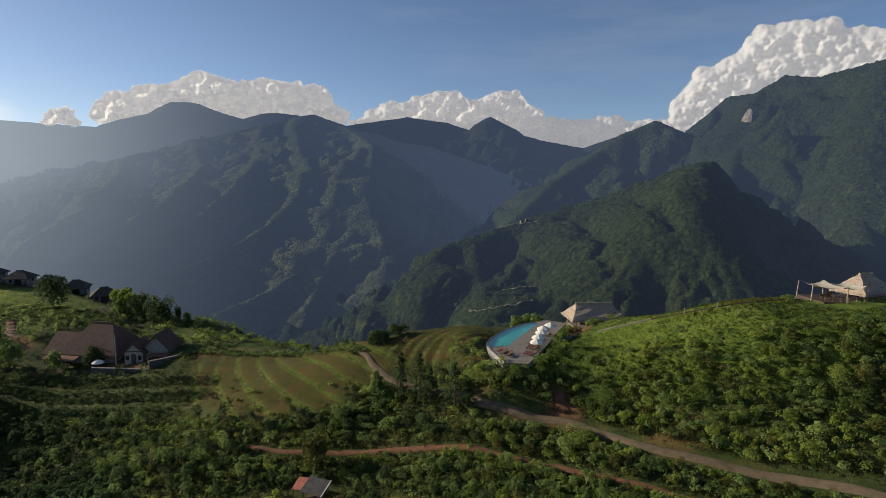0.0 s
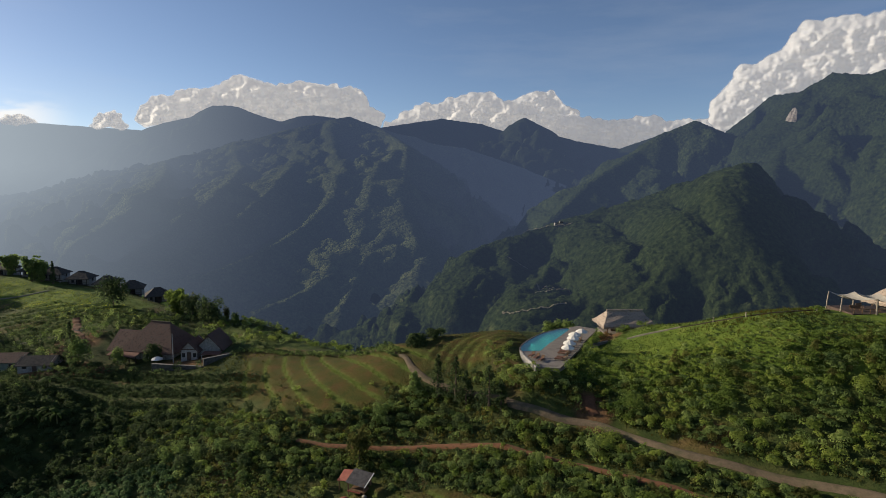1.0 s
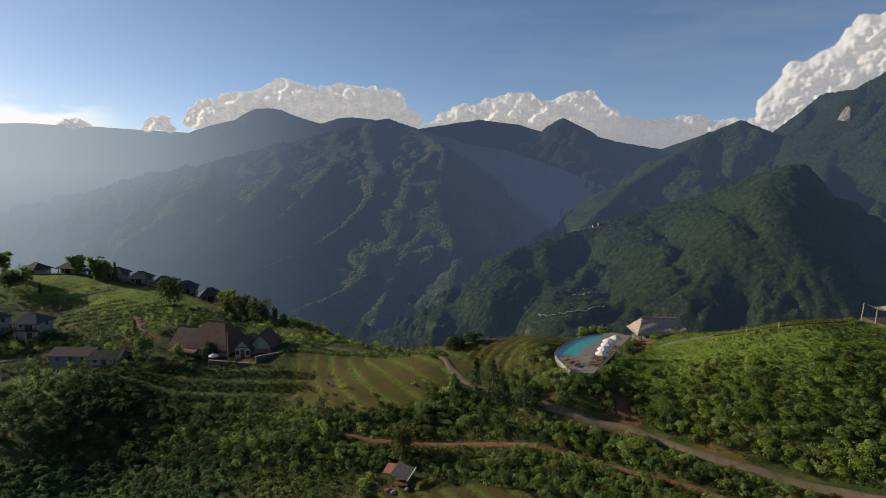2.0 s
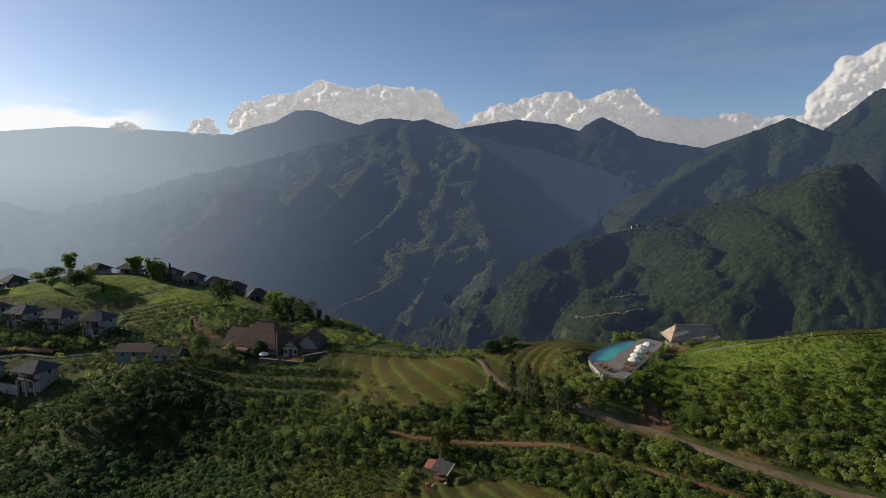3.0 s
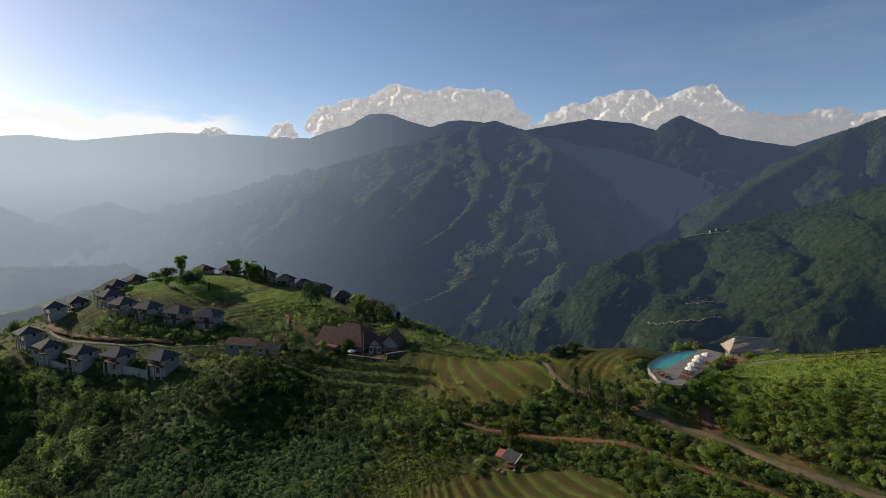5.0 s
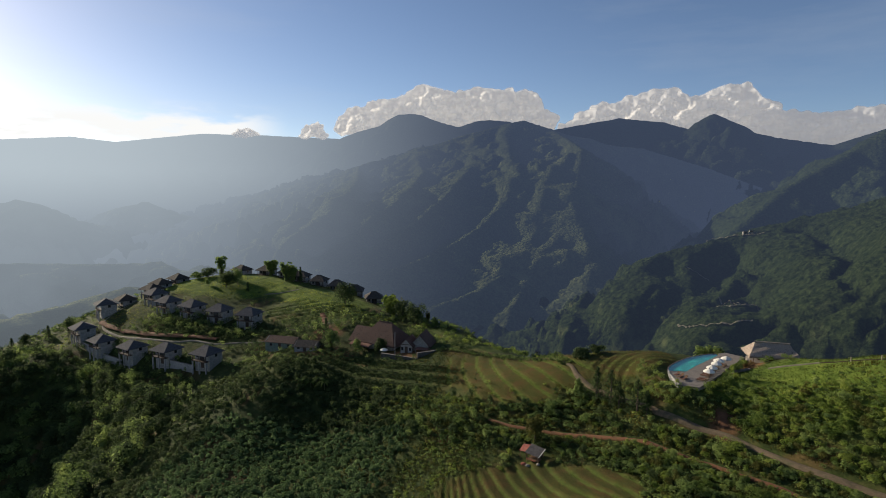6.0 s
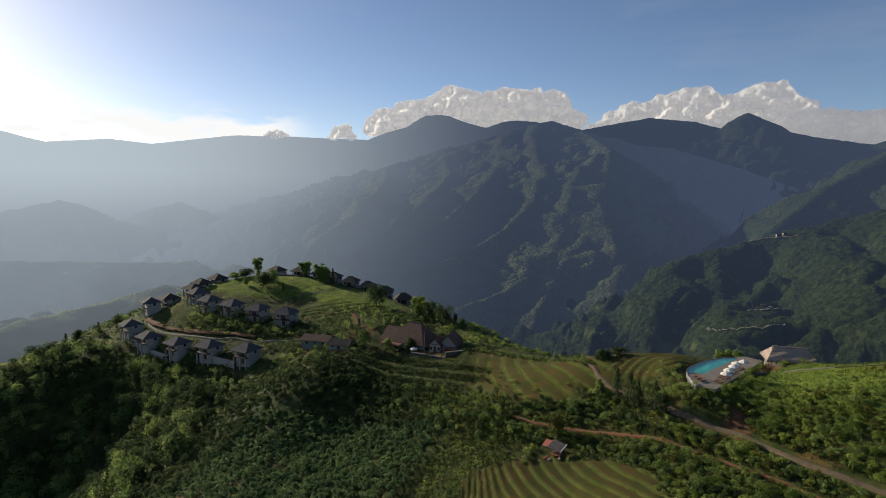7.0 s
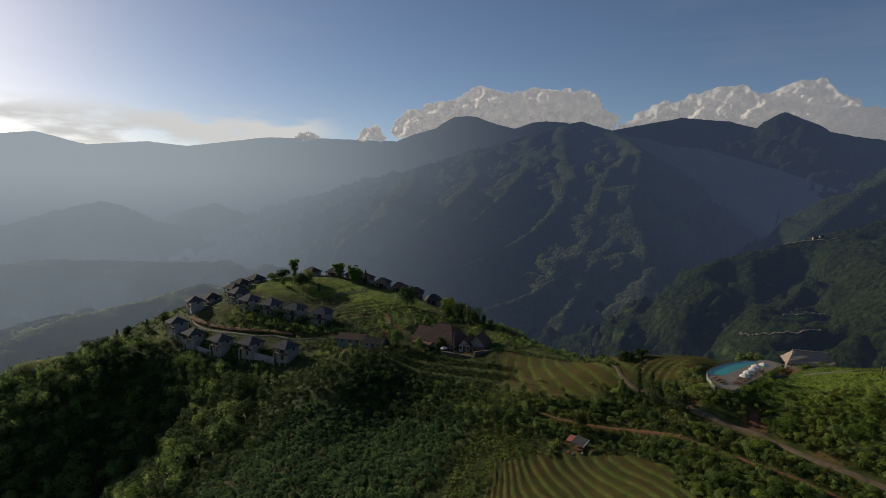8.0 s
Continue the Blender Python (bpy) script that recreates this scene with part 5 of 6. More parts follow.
part("retaining_wall", prism([(9.25, 92.9), (9.55, 90.7), (11.1, 84.2), (14.6, 83.8), (16.8, 88.7), (19.6, 94.7), (22.2, 101.3), (26.5, 110.9), (23.0, 113.1), (21.1, 111.6), (19.3, 106.2), (16.9, 101.5), (13.6, 94.8), (12.8, 93.3)], DECK_Z - 5.0, DECK_Z - 0.36), STONE_WALL, _deck, "grey stone retaining wall")
part("parapet", wall_strip([(9.0, 93.1), (9.25, 90.6), (10.1, 87.2), (10.9, 83.9)], -0.25, DECK_Z - 2.2, DECK_Z + 0.12), WHITE_WALL, _deck, "whitewashed parapet wall")
_u = parasol("cream canvas parasol on a wooden pole beside loungers", "parasols on the pool deck", 1.2, 2.4)
_u.matrix_world = pose(17.0, 90.1, DECK_Z)
for k, (x, y) in enumerate(((17.8, 93.1), (19.0, 96.5), (19.8, 99.3), (21.6, 101.8))):
    copy_thing(_u, pose(x, y, DECK_Z, 0, 0, 13 * k))
_l = lounger("loungers on the pool deck")
_l.matrix_world = pose(15.4, 88.0, DECK_Z, 0, 0, -20)
for x, y, a in ((15.9, 89.0, -20), (16.4, 91.4, -20), (16.9, 92.6, -20), (17.3, 94.2, -22), (17.7, 95.6, -22), (18.4, 97.0, -22), (18.9, 98.4, -22), (20.4, 100.4, -24), (20.8, 101.8, -24), (10.6, 89.9, 60), (11.3, 88.8, 60), (12.0, 87.6, 60)):
    copy_thing(_l, pose(x, y, DECK_Z, 0, 0, a))


# ---- the thatched pool bar ----
def thatch_roof(w, d, z0, rise, over, ridge, seed, rows=26):
    """A thick hipped thatch with a ragged eave."""
    rs = np.random.RandomState(seed)
    bm = roof_mesh(w, d, z0, rise, over, ridge, 0.35)
    bmesh.ops.subdivide_edges(bm, edges=bm.edges[:], cuts=5, use_grid_fill=True)
    for v in bm.verts:
        v.co += Vector(rs.normal(size=3) * 0.06)
    X, Y = w / 2 + over, d / 2 + over
    drop = rise * over / (d / 2)
    for k in range(rows * 8):
        side = rs.randint(4)
        u = rs.uniform(-1, 1)
        p = ((u * X, -Y), (X, u * Y), (u * X, Y), (-X, u * Y))[side]
        b = rs.uniform(0.1, 0.25)
        a = Vector((p[0], p[1], z0 - drop + 0.05))
        t = Vector((0, 1, 0)) if side % 2 else Vector((1, 0, 0))
        v = [bm.verts.new(a - t * b), bm.verts.new(a + t * b), bm.verts.new(a + t * b * 0.3 - Vector((0, 0, rs.uniform(0.35, 0.65))))]
        bm.faces.new(v)
    return bm


def pavilion(x, y, z, turn, w, d, eave, rise, ridge, label, seed, counter=True):
    e = thing("thatched_pavilion", pose(x, y, z, 0, 0, turn), label, "pavilion")
    KEEP_CLEAR.append((x, y, w * 0.55))
    part("roof", thatch_roof(w, d, eave, rise, 0.9, ridge, seed), THATCH, e, "thick straw thatch")
    cap = bmesh.new()
    add_tube(cap, (-ridge / 2 - 0.2, 0, eave + rise + 0.05), (ridge / 2 + 0.2, 0, eave + rise + 0.05), 0.22, 0.22, 7)
    part("ridge_cap", cap, THATCH, e)
    part("floor", box(-w / 2, w / 2, -d / 2, d / 2, -1.2, 0.05, 0.03), CONCRETE, e)
    for sx in (-1, -0.33, 0.33, 1):
        for sy in (-1, 1):
            part("post", tube((sx * (w / 2 - 0.3), sy * (d / 2 - 0.3), 0.05), (sx * (w / 2 - 0.3), sy * (d / 2 - 0.3), eave + 0.1), 0.11, 0.1, 7), WOOD, e)
    if counter:
        part("counter", box(-w * 0.3, w * 0.3, -0.4, 0.3, 0.05, 1.1, 0.03), DARK_WOOD, e)
    return e


pavilion(32.3, 110.6, 17.9, 6, 9.6, 5.8, 2.4, 2.05, 7.4, "open pool bar under a wide straw thatched roof", 5)
KEEP_CLEAR.append((26, 104, 3))


# ---- the sail shelter on the hill ----
def shelter():
    x, y = 65.0, 86.0
    z = ground_z(x, y) + 0.15
    e = thing("sail_shelter", pose(x, y, z, 0, 0, 0), "cream canvas sails stretched on wooden posts over a terrace", "shelter")
    KEEP_CLEAR.append((x, y, 7))
    top = 2.5
    posts = [(-3.9, 3.4), (-4.0, -0.4), (0.4, 3.5), (-0.5, -3.4), (3.4, -2.2), (3.9, 2.7)]
    for px, py in posts:
        part("post", tube((px * 1.04, py * 1.04, -0.6), (px, py, top), 0.12, 0.09, 8), PALE_TIMBER, e, "pale timber post")
    part("terrace", box(-4.0, 4.0, -3.2, 3.6, -0.9, 0.0, 0.03), DARK_WOOD, e, "dark plank terrace")
    for a, b, c, d in ((0, 1, 3, 2), (2, 3, 4, 5)):
        n = 9
        bm = bmesh.new()
        g = []
        for i in range(n):
            row = []
            for j in range(n):
                u, v = i / (n - 1), j / (n - 1)
                P = [np.array((*posts[k], top)) for k in (a, b, c, d)]
                q = (P[0] * (1 - u) + P[1] * u) * (1 - v) + (P[3] * (1 - u) + P[2] * u) * v
                s = 0.55 * 4 * v * (1 - v) + 0.3 * 4 * u * (1 - u)
                cx, cy = sum(p[0] for p in P) / 4, sum(p[1] for p in P) / 4
                pull = 0.10 * (4 * v * (1 - v) + 4 * u * (1 - u)) * (1 if i in (0, n - 1) or j in (0, n - 1) else 0.5)
                row.append(bm.verts.new((q[0] + (cx - q[0]) * pull, q[1] + (cy - q[1]) * pull, q[2] - s)))
            g.append(row)
        for i in range(n - 1):
            for j in range(n - 1):
                bm.faces.new((g[i][j], g[i + 1][j], g[i + 1][j + 1], g[i][j + 1]))
        part("sail", bm, SAILCLOTH, e, "sagging cream canvas sail")
    r = bmesh.new()
    add_box(r, -3.9, 3.9, -3.2, -3.12, 0.75, 0.85)
    for k in range(7):
        add_box(r, -3.8 + k * 1.25, -3.7 + k * 1.25, -3.2, -3.12, 0, 0.75)
    part("railing", r, WOOD, e)
    return e


shelter()
for k, (x, y) in enumerate(((63.0, 85.2), (65.0, 87.2), (67.0, 85.6))):
    t = thing("bench", pose(x, y, ground_z(65, 86) + 0.15, 0, 0, 30 * k), "brown wooden bench under the canvas sails", "bench", "benches under the sails")
    part("seat", box(-0.9, 0.9, -0.22, 0.22, 0.42, 0.48, 0.01), WOOD, t)
    part("backrest", box(-0.9, 0.9, 0.2, 0.26, 0.48, 0.9, 0.01), WOOD, t)
    for lx in (-0.8, 0.74):
        for ly in (-0.2, 0.14):
            part("leg", box(lx, lx + 0.06, ly, ly + 0.06, 0, 0.42), WOOD, t)
pavilion(75.5, 93.5, ground_z(75.5, 93.5) + 0.1, 15, 6.0, 5.0, 1.9, 2.2, 2.6, "small round-shouldered thatched hut behind the sails", 9, False)


def marker_post(x, y):
    e = thing("marker_post", pose(x, y, ground_z(x, y)), "short pale wooden post beside the hill ditch", "post", "posts along the hill ditch")
    part("shaft", box(-0.08, 0.08, -0.08, 0.08, -0.4, 0.85, 0.02), PALE_TIMBER, e)
    part("cap", box(-0.11, 0.11, -0.11, 0.11, 0.853, 0.93, 0.02), PALE_TIMBER, e)


for x, y in ((43.2, 92.2), (47.2, 88.8), (57.8, 86.8)):
    marker_post(x, y)


# ---- the field hut ----
def field_hut():
    x, y = -16.6, 68.6
    e = thing("field_hut", pose(x, y, ground_z(x, y), 0, 0, -18) @ Matrix.Diagonal((0.85, 0.85, 0.85, 1)), "small open field hut with red and grey sheet roofs", "hut")
    KEEP_CLEAR.extend([(x, y, 3.4), (x - 3, y + 1, 2.6)])
    for px in (-1.5, 1.5):
        for py in (-1.3, 1.3):
            part("post", box(px - 0.07, px + 0.07, py - 0.07, py + 0.07, -0.5, 2.2 + 0.15 * py), WOOD, e)
    b = bmesh.new()
    add_box(b, -1.9, 1.9, -1.75, 1.75, 0, 0.07, 0.01, Matrix.Translation((0, 0, 2.35)) @ Matrix.Rotation(radians(16), 4, "X") @ Matrix.Rotation(radians(6), 4, "Y"))
    part("roof", b, GREY_SHEET, e, "weathered grey sheet roof")
    b = bmesh.new()
    add_box(b, 1.78, 1.95, -1.8, 1.8, 0.07, 0.13, 0, Matrix.Translation((0, 0, 2.35)) @ Matrix.Rotation(radians(16), 4, "X") @ Matrix.Rotation(radians(6), 4, "Y"))
    part("roof_edge", b, CANVAS, e, "pale roof edge board")
    b = bmesh.new()
    add_box(b, -1.2, 1.2, -1.3, 1.3, 0, 0.06, 0.01, Matrix.Translation((-3.0, 0.5, 2.0)) @ Matrix.Rotation(radians(20), 4, "X") @ Matrix.Rotation(radians(-10), 4, "Y"))
    part("lean_to", b, RUST, e, "rusty red sheet lean-to")
    for px, py in ((-3.9, -0.5), (-3.9, 1.5), (-2.1, -0.5)):
        part("post", box(px - 0.06, px + 0.06, py - 0.06, py + 0.06, -0.5, 1.9), WOOD, e)
    part("platform", box(-1.5, 1.5, -1.2, 1.2, 0.35, 0.45, 0.01), WOOD, e)
    part("back_wall", box(-1.5, 1.5, 1.25, 1.32, -0.2, 1.9), DARK_WOOD, e)
    part("bench_board", box(-1.6, 0.9, -1.6, -1.3, 0.4, 0.5), RUST, e)
    return e


HESSIAN = simple("hessian", [(0.2, 0.18, 0.14), (0.33, 0.3, 0.25)], 1.2, 0.9, 0.2)
field_hut()
for k, (x, y, s) in enumerate(((-18.6, 66.9, 0.5), (-17.7, 66.6, 0.4), (-15.6, 66.8, 0.35))):
    t = thing("sack", pose(x, y, ground_z(x, y), 0, 0, 40 * k), "faded cloth sack lying by the hut", "sack", "sacks by the hut")
    bm = bmesh.new()
    bmesh.ops.create_icosphere(bm, subdivisions=2, radius=s)
    for v in bm.verts:
        v.co = Vector((v.co.x * 1.3, v.co.y, max(-0.05, v.co.z * 0.7 + 0.15))) * (1 + 0.15 * noise.noise(v.co * 4))
    part("cloth", bm, HESSIAN if k else RUST, t)

# ---- trees that stand apart ----
G = "trees on the hilltop"
bamboo(-203, 184, 10.5, 2.8, LEAF_SCRUB, "tall feathery bamboo clump on the hilltop lawn", 21, G)
broadleaf_tree(-189, 171.5, 7.6, 4.8, LEAF_DARK, "round dark broadleaf tree on the hilltop lawn", 22, G)
broadleaf_tree(-186, 176, 7.5, 3.2, LEAF_SCRUB, "leafy tree beside the hilltop lawn", 23, G)
bamboo(-182, 197, 7.5, 3.6, LEAF_SCRUB, "spreading feathery tree by a bungalow", 24, G)
bamboo(-167.5, 190, 9.0, 3.0, LEAF_SCRUB, "tall feathery bamboo beside the ridge bungalows", 25, G)
bamboo(-164.5, 191, 7.0, 1.8, LEAF_SCRUB, "feathery bamboo beside the ridge bungalows", 26, G)
conifer(-158.5, 189, 8.0, 1.6, LEAF_DARK, "slim dark conifer by the ridge bungalows", 27, G)
broadleaf_tree(-199.5, 170.5, 3.6, 1.3, LEAF_SCRUB, "small young tree on the lawn", 28, G)
conifer(-176, 171.5, 4.5, 0.9, LEAF_DARK, "slim young conifer on the lawn", 29, G)
broadleaf_tree(-212, 184, 4.4, 3.8, LEAF_DARK, "dense dark tree at the hill's shoulder", 30, G)
broadleaf_tree(-215.5, 179, 3.6, 3.0, LEAF_SCRUB, "bushy tree at the hill's shoulder", 31, G)
for k, (x, y, h, w) in enumerate(((-258, 101, 7.0, 3.6), (-257, 107, 6.5, 3.4), (-258, 115, 6.0, 2.6), (-255, 118.5, 5.5, 2.4), (-248, 124.5, 6.0, 2.4), (-242, 129.5, 6.5, 2.8))):
    if k in (2, 4):
        conifer(x, y, h, w, LEAF_DARK, "dark pointed tree on the rim below the villas", 80 + k, "trees along the lower rim")
    else:
        broadleaf_tree(x, y, h, w, LEAF_DARK, "dark bushy tree on the rim below the villas", 80 + k, "trees along the lower rim")
broadleaf_tree(20.6, 117, 4.9, 2.5, LEAF_SCRUB, "leafy green tree on the slope behind the pool", 95, "trees behind the pool")
broadleaf_tree(17.9, 117.5, 4.0, 1.9, LEAF_SCRUB, "leafy green tree on the slope behind the pool", 96, "trees behind the pool")
G = "trees round the farmhouse"
broadleaf_tree(-117, 162, 8.5, 4.6, LEAF_DARK, "round dark tree standing alone on the slope", 32, G)
bamboo(-97, 163, 6.6, 3.0, LEAF_BRIGHT, "bright yellow-green bamboo behind the farmhouse", 33, G)
bamboo(-93.5, 160, 6.0, 2.6, LEAF_BRIGHT, "bright green bamboo clump behind the farmhouse", 34, G)
broadleaf_tree(-88.5, 158, 6.6, 3.4, LEAF_DARK, "dark broad tree behind the farmhouse", 35, G)
broadleaf_tree(-80.5, 153, 7.0, 3.8, LEAF_DARK, "large dark tree behind the farmhouse roof", 36, G)
conifer(-98, 117.5, 9.0, 2.6, LEAF_DARK, "tall dark evergreen beside the sheds", 37, G)
broadleaf_tree(-95.5, 116.6, 5.5, 2.4, LEAF_SCRUB, "leafy tree beside the sheds", 38, G)
broadleaf_tree(-86, 117, 4.0, 1.8, LEAF_SCRUB, "small tree in front of the farmhouse", 39, G)
broadleaf_tree(-78.5, 118.5, 5.0, 2.2, LEAF_DARK, "dark bushy tree in the farm yard", 40, G)
for k, (x, y) in enumerate(((-88.4, 93.8), (-91.2, 93), (-84.3, 94.7), (-93.1, 104.1), (-127.2, 118.5), (-86.5, 95.5), (-125, 115), (-129.5, 121))):
    banana(x, y, 3.6 + 0.4 * (k % 3), 50 + k)
G = "conifers by the road"
conifer(-6.2, 86.4, 7.5, 2.2, LEAF_DARK, "slim dark conifer beside the gravel road", 61, G)
conifer(-3.0, 84.4, 7.5, 3.4, LEAF_DARK, "broad dark conifer beside the gravel road", 62, G)
conifer(-1.2, 83.0, 5.5, 2.6, LEAF_DARK, "dark conifer beside the gravel road", 63, G)
conifer(2.7, 79.7, 7.0, 3.6, LEAF_DARK, "broad conifer at the road bend", 64, G)
conifer(4.6, 78.5, 5.0, 1.8, LEAF_DARK, "dark conifer at the road bend", 65, G)
broadleaf_tree(-10.6, 88.6, 4.0, 1.2, LEAF_SCRUB, "slim leafy tree at the field's edge", 66)
broadleaf_tree(-17.8, 74.2, 6.0, 1.9, LEAF_OLIVE, "olive-green tree above the field hut", 67)
broadleaf_tree(-11.5, 103.5, 2.3, 2.4, LEAF_DARK, "bushy tree at the road junction", 68)
broadleaf_tree(-8.0, 105.5, 1.9, 1.9, LEAF_DARK, "dark bush tree at the rim", 69)

G = "slender trees along the rim"
for k, (x, y) in enumerate(((-98, 172), (-93.5, 169), (-88.5, 166), (-83, 162), (-77, 157), (-71, 150))):
    broadleaf_tree(x, y, 5.6 - 0.4 * k + 0.7 * (k % 3), 0.95 + 0.2 * (k % 2), LEAF_OLIVE if k % 3 == 1 else LEAF_SCRUB, "slender young tree with a thin spreading crown", 110 + k, G)

# ---- scrub, woods and crops: nobody could count these ----
rs = np.random.RandomState(77)


def patchy(x, y, s, lo, hi, seed=0.0):
    return smooth(lo, hi, fbm(x / s + seed, y / s - seed, 3))


def zone(x, y, cx, cy, a, b, turn=0):
    return 1 - smooth(0.85, 1.1, ellipse(x, y, cx, cy, a, b, turn) + 0.12 * gnoise(x / 11, y / 11))


def slope_density(x, y, field, lawn):
    right = zone(x, y, 38, 68, 42, 17, 10)
    top = 72 + 20 * np.exp(-np.maximum(x - 28, 0) / 13) + 2.5 * fbm(x / 7, y / 7, 2)
    return right * (1 - field) * np.clip(1 - 0.88 * smooth(top - 4, top + 4, y) - 0.3 * patchy(x, y, 9, 0.0, 0.5, 3), 0, 1)


MIX = [LEAF_SCRUB, LEAF_BRIGHT, LEAF_BRIGHT, LEAF_SCRUB, LEAF_BRIGHT, LEAF_OLIVE]
foliage("hillside_scrub", "dense green shrubs and saplings on the sunny slope", MIX, rs, scatter(rs, -5, 85, 48, 90, 1.42, slope_density, 0.4), 0.95, 1.3, 170, 0.15)
foliage("slope_saplings", "taller saplings standing out of the slope scrub", MIX, rs, scatter(rs, 5, 80, 50, 84, 4.2, lambda x, y, f, l: 0.55 * slope_density(x, y, f, l) * (1 - smooth(76, 84, y))), 1.35, 2.5, 340, 0.16, lobes=6)


def belt_density(x, y, field, lawn):
    z1 = zone(x, y, -24, 80, 52, 9, -8) + zone(x, y, 10, 62, 36, 14, -14) + zone(x, y, 0, 80, 22, 9, -25) + zone(x, y, -114, 92, 36, 13, 6) + zone(x, y, -78, 88, 36, 9, -4) + zone(x, y, -124, 62, 14, 36, -8)
    open_grass = 0.75 * zone(x, y, 2, 76, 17, 4.5, -27) * patchy(x, y, 6, -0.25, 0.1, 6)
    return np.clip(z1, 0, 1) * (1 - field) * (1 - lawn) * (1 - open_grass)


foliage("valley_scrub", "thick dark green bushes between fields and tracks", [LEAF_SCRUB, LEAF_DARK, LEAF_SCRUB, LEAF_OLIVE, LEAF_SCRUB, LEAF_BRIGHT], rs, scatter(rs, -56, 50, 40, 106, 1.38, belt_density, 0.65), 0.92, 1.12, 150, 0.15)
# same belt west of x = -56, the slope's shade put into all-dark leaves
foliage("shady_scrub", "bushes below the farm with the slope's shade put into dark leaves", [LEAF_DARK], rs, scatter(rs, -155, -56, 24, 108, 2.0, belt_density, 0.4), 1.35, 1.7, 150, 0.24)
foliage("ground_weeds", "low weeds filling the gaps between bushes", [LEAF_SCRUB, LEAF_OLIVE, LEAF_DARK], rs,
        scatter(rs, -60, 85, 42, 106, 1.0, lambda x, y, f, l: np.clip(belt_density(x, y, f, l) + slope_density(x, y, f, l) + 0.6 * zone(x, y, 25, 64, 40, 14, -30) * (1 - f), 0, 1), 0.25), 0.75, 0.55, 22, 0.15)
foliage("valley_bushes", "taller dark bushes and saplings in the scrub belt", [LEAF_DARK, LEAF_SCRUB], rs, scatter(rs, -75, 50, 42, 96, 3.6, lambda x, y, f, l: 0.5 * belt_density(x, y, f, l), 2.2), 1.3, 2.3, 320, 0.17, lobes=6)


def terrace_edges(x, y, field, lawn):
    q = ((x + 77.7) * -0.205 + (y - 103.6) * -0.979 + 0.25 * fbm(x / 16, y / 16, 2)) / 4.7
    fr = q - np.floor(q)
    inside = np.clip(zone(x, y, -77.7, 103.6, 36, 9.5, -9), 0, 1)
    return inside * np.where((fr > 0.5) & (fr < 0.97), 0.95, 0.06)


# rows of bank growth whose dark leaf colour carries the banks' shade
foliage("terrace_hedge", "dark rank growth on the fallow terrace banks, their shade put into the leaves", [LEAF_DARK], rs, scatter(rs, -118, -38, 88, 118, 0.62, terrace_edges, 0.2), 0.55, 0.95, 30, 0.15)


foliage("terrace_lines", "dark low hedges along the hillside terraces", [LEAF_DARK, LEAF_SCRUB, LEAF_DARK], rs,
        scatter(rs, -175, -82, 128, 182, 0.9, lambda x, y, f, l: zone(x, y, -124, 154, 38, 17, -10) * smooth(0.08, 0.3, land(x, y, True)[2]), 0.2), 0.5, 0.55, 36, 0.15)


def crop_density(x, y, field, lawn):
    w = 2.0 * gnoise(x / 9, y / 9)
    patch = smooth(-117, -113, x + w - 0.55 * np.maximum(y - 66, 0)) * smooth(-46.5, -48.5, x + w * 0.6) * smooth(81, 78.5, y + w) * smooth(28, 33, y)
    return patch * (1 - field) * (1 - 0.5 * patchy(x, y, 8, 0.4, 0.6, 9))


LEAF_CROP = leaf_material("crop_leaf", (0.078, 0.14, 0.07), (0.175, 0.265, 0.13))
foliage("leafy_crop", "low even plantation of broad dark green leaves", [LEAF_CROP], rs, scatter(rs, -135, -40, 28, 95, 1.3, crop_density), 0.9, 1.2, 64, 0.25)


foliage("gully_bushes", "line of dark bushes in the ditch beside the plantation", [LEAF_DARK], rs,
        scatter(rs, -52, -40, 44, 86, 1.2, lambda x, y, f, l: zone(x, y, -45.2, 66, 1.5, 19, -7)), 0.8, 1.1, 60, 0.17)
foliage("low_crop", "low yellow-green crop rows beside the plantation", [LEAF_BRIGHT, LEAF_SCRUB, LEAF_OLIVE], rs,
        scatter(rs, -68, -22, 34, 86, 0.75, lambda x, y, f, l: zone(x, y, -35, 62, 10, 18, 6) * (1 - f) * (1 - 0.7 * patchy(x, y, 6, 0.2, 0.5, 4))), 0.5, 0.55, 20, 0.16, category="crop")
foliage("field_edge_weeds", "weeds and young bushes along the lower field edge", [LEAF_SCRUB, LEAF_OLIVE, LEAF_BRIGHT], rs,
        scatter(rs, -75, 0, 84, 100, 1.1, lambda x, y, f, l: (0.15 + 0.85 * (1 - f)) * smooth(0.0, 0.35, 0.35 + fbm(x / 6, y / 6, 2)) * (1 - smooth(88, 97, y + 0.12 * x + 4)), 0.4), 0.7, 0.9, 45, 0.17)


def wood_density(x, y, field, lawn):
    return np.clip(zone(x, y, -212, 62, 84, 44, 2) + zone(x, y, -240, 98, 20, 12, 20), 0, 1) * (1 - field) * (1 - zone(x, y, -292, 88, 30, 22, 10))


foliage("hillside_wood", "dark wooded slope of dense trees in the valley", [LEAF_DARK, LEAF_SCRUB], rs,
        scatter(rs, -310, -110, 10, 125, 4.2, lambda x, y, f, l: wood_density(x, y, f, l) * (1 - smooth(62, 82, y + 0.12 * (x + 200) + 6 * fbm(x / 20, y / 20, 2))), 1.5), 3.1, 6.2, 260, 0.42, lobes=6)
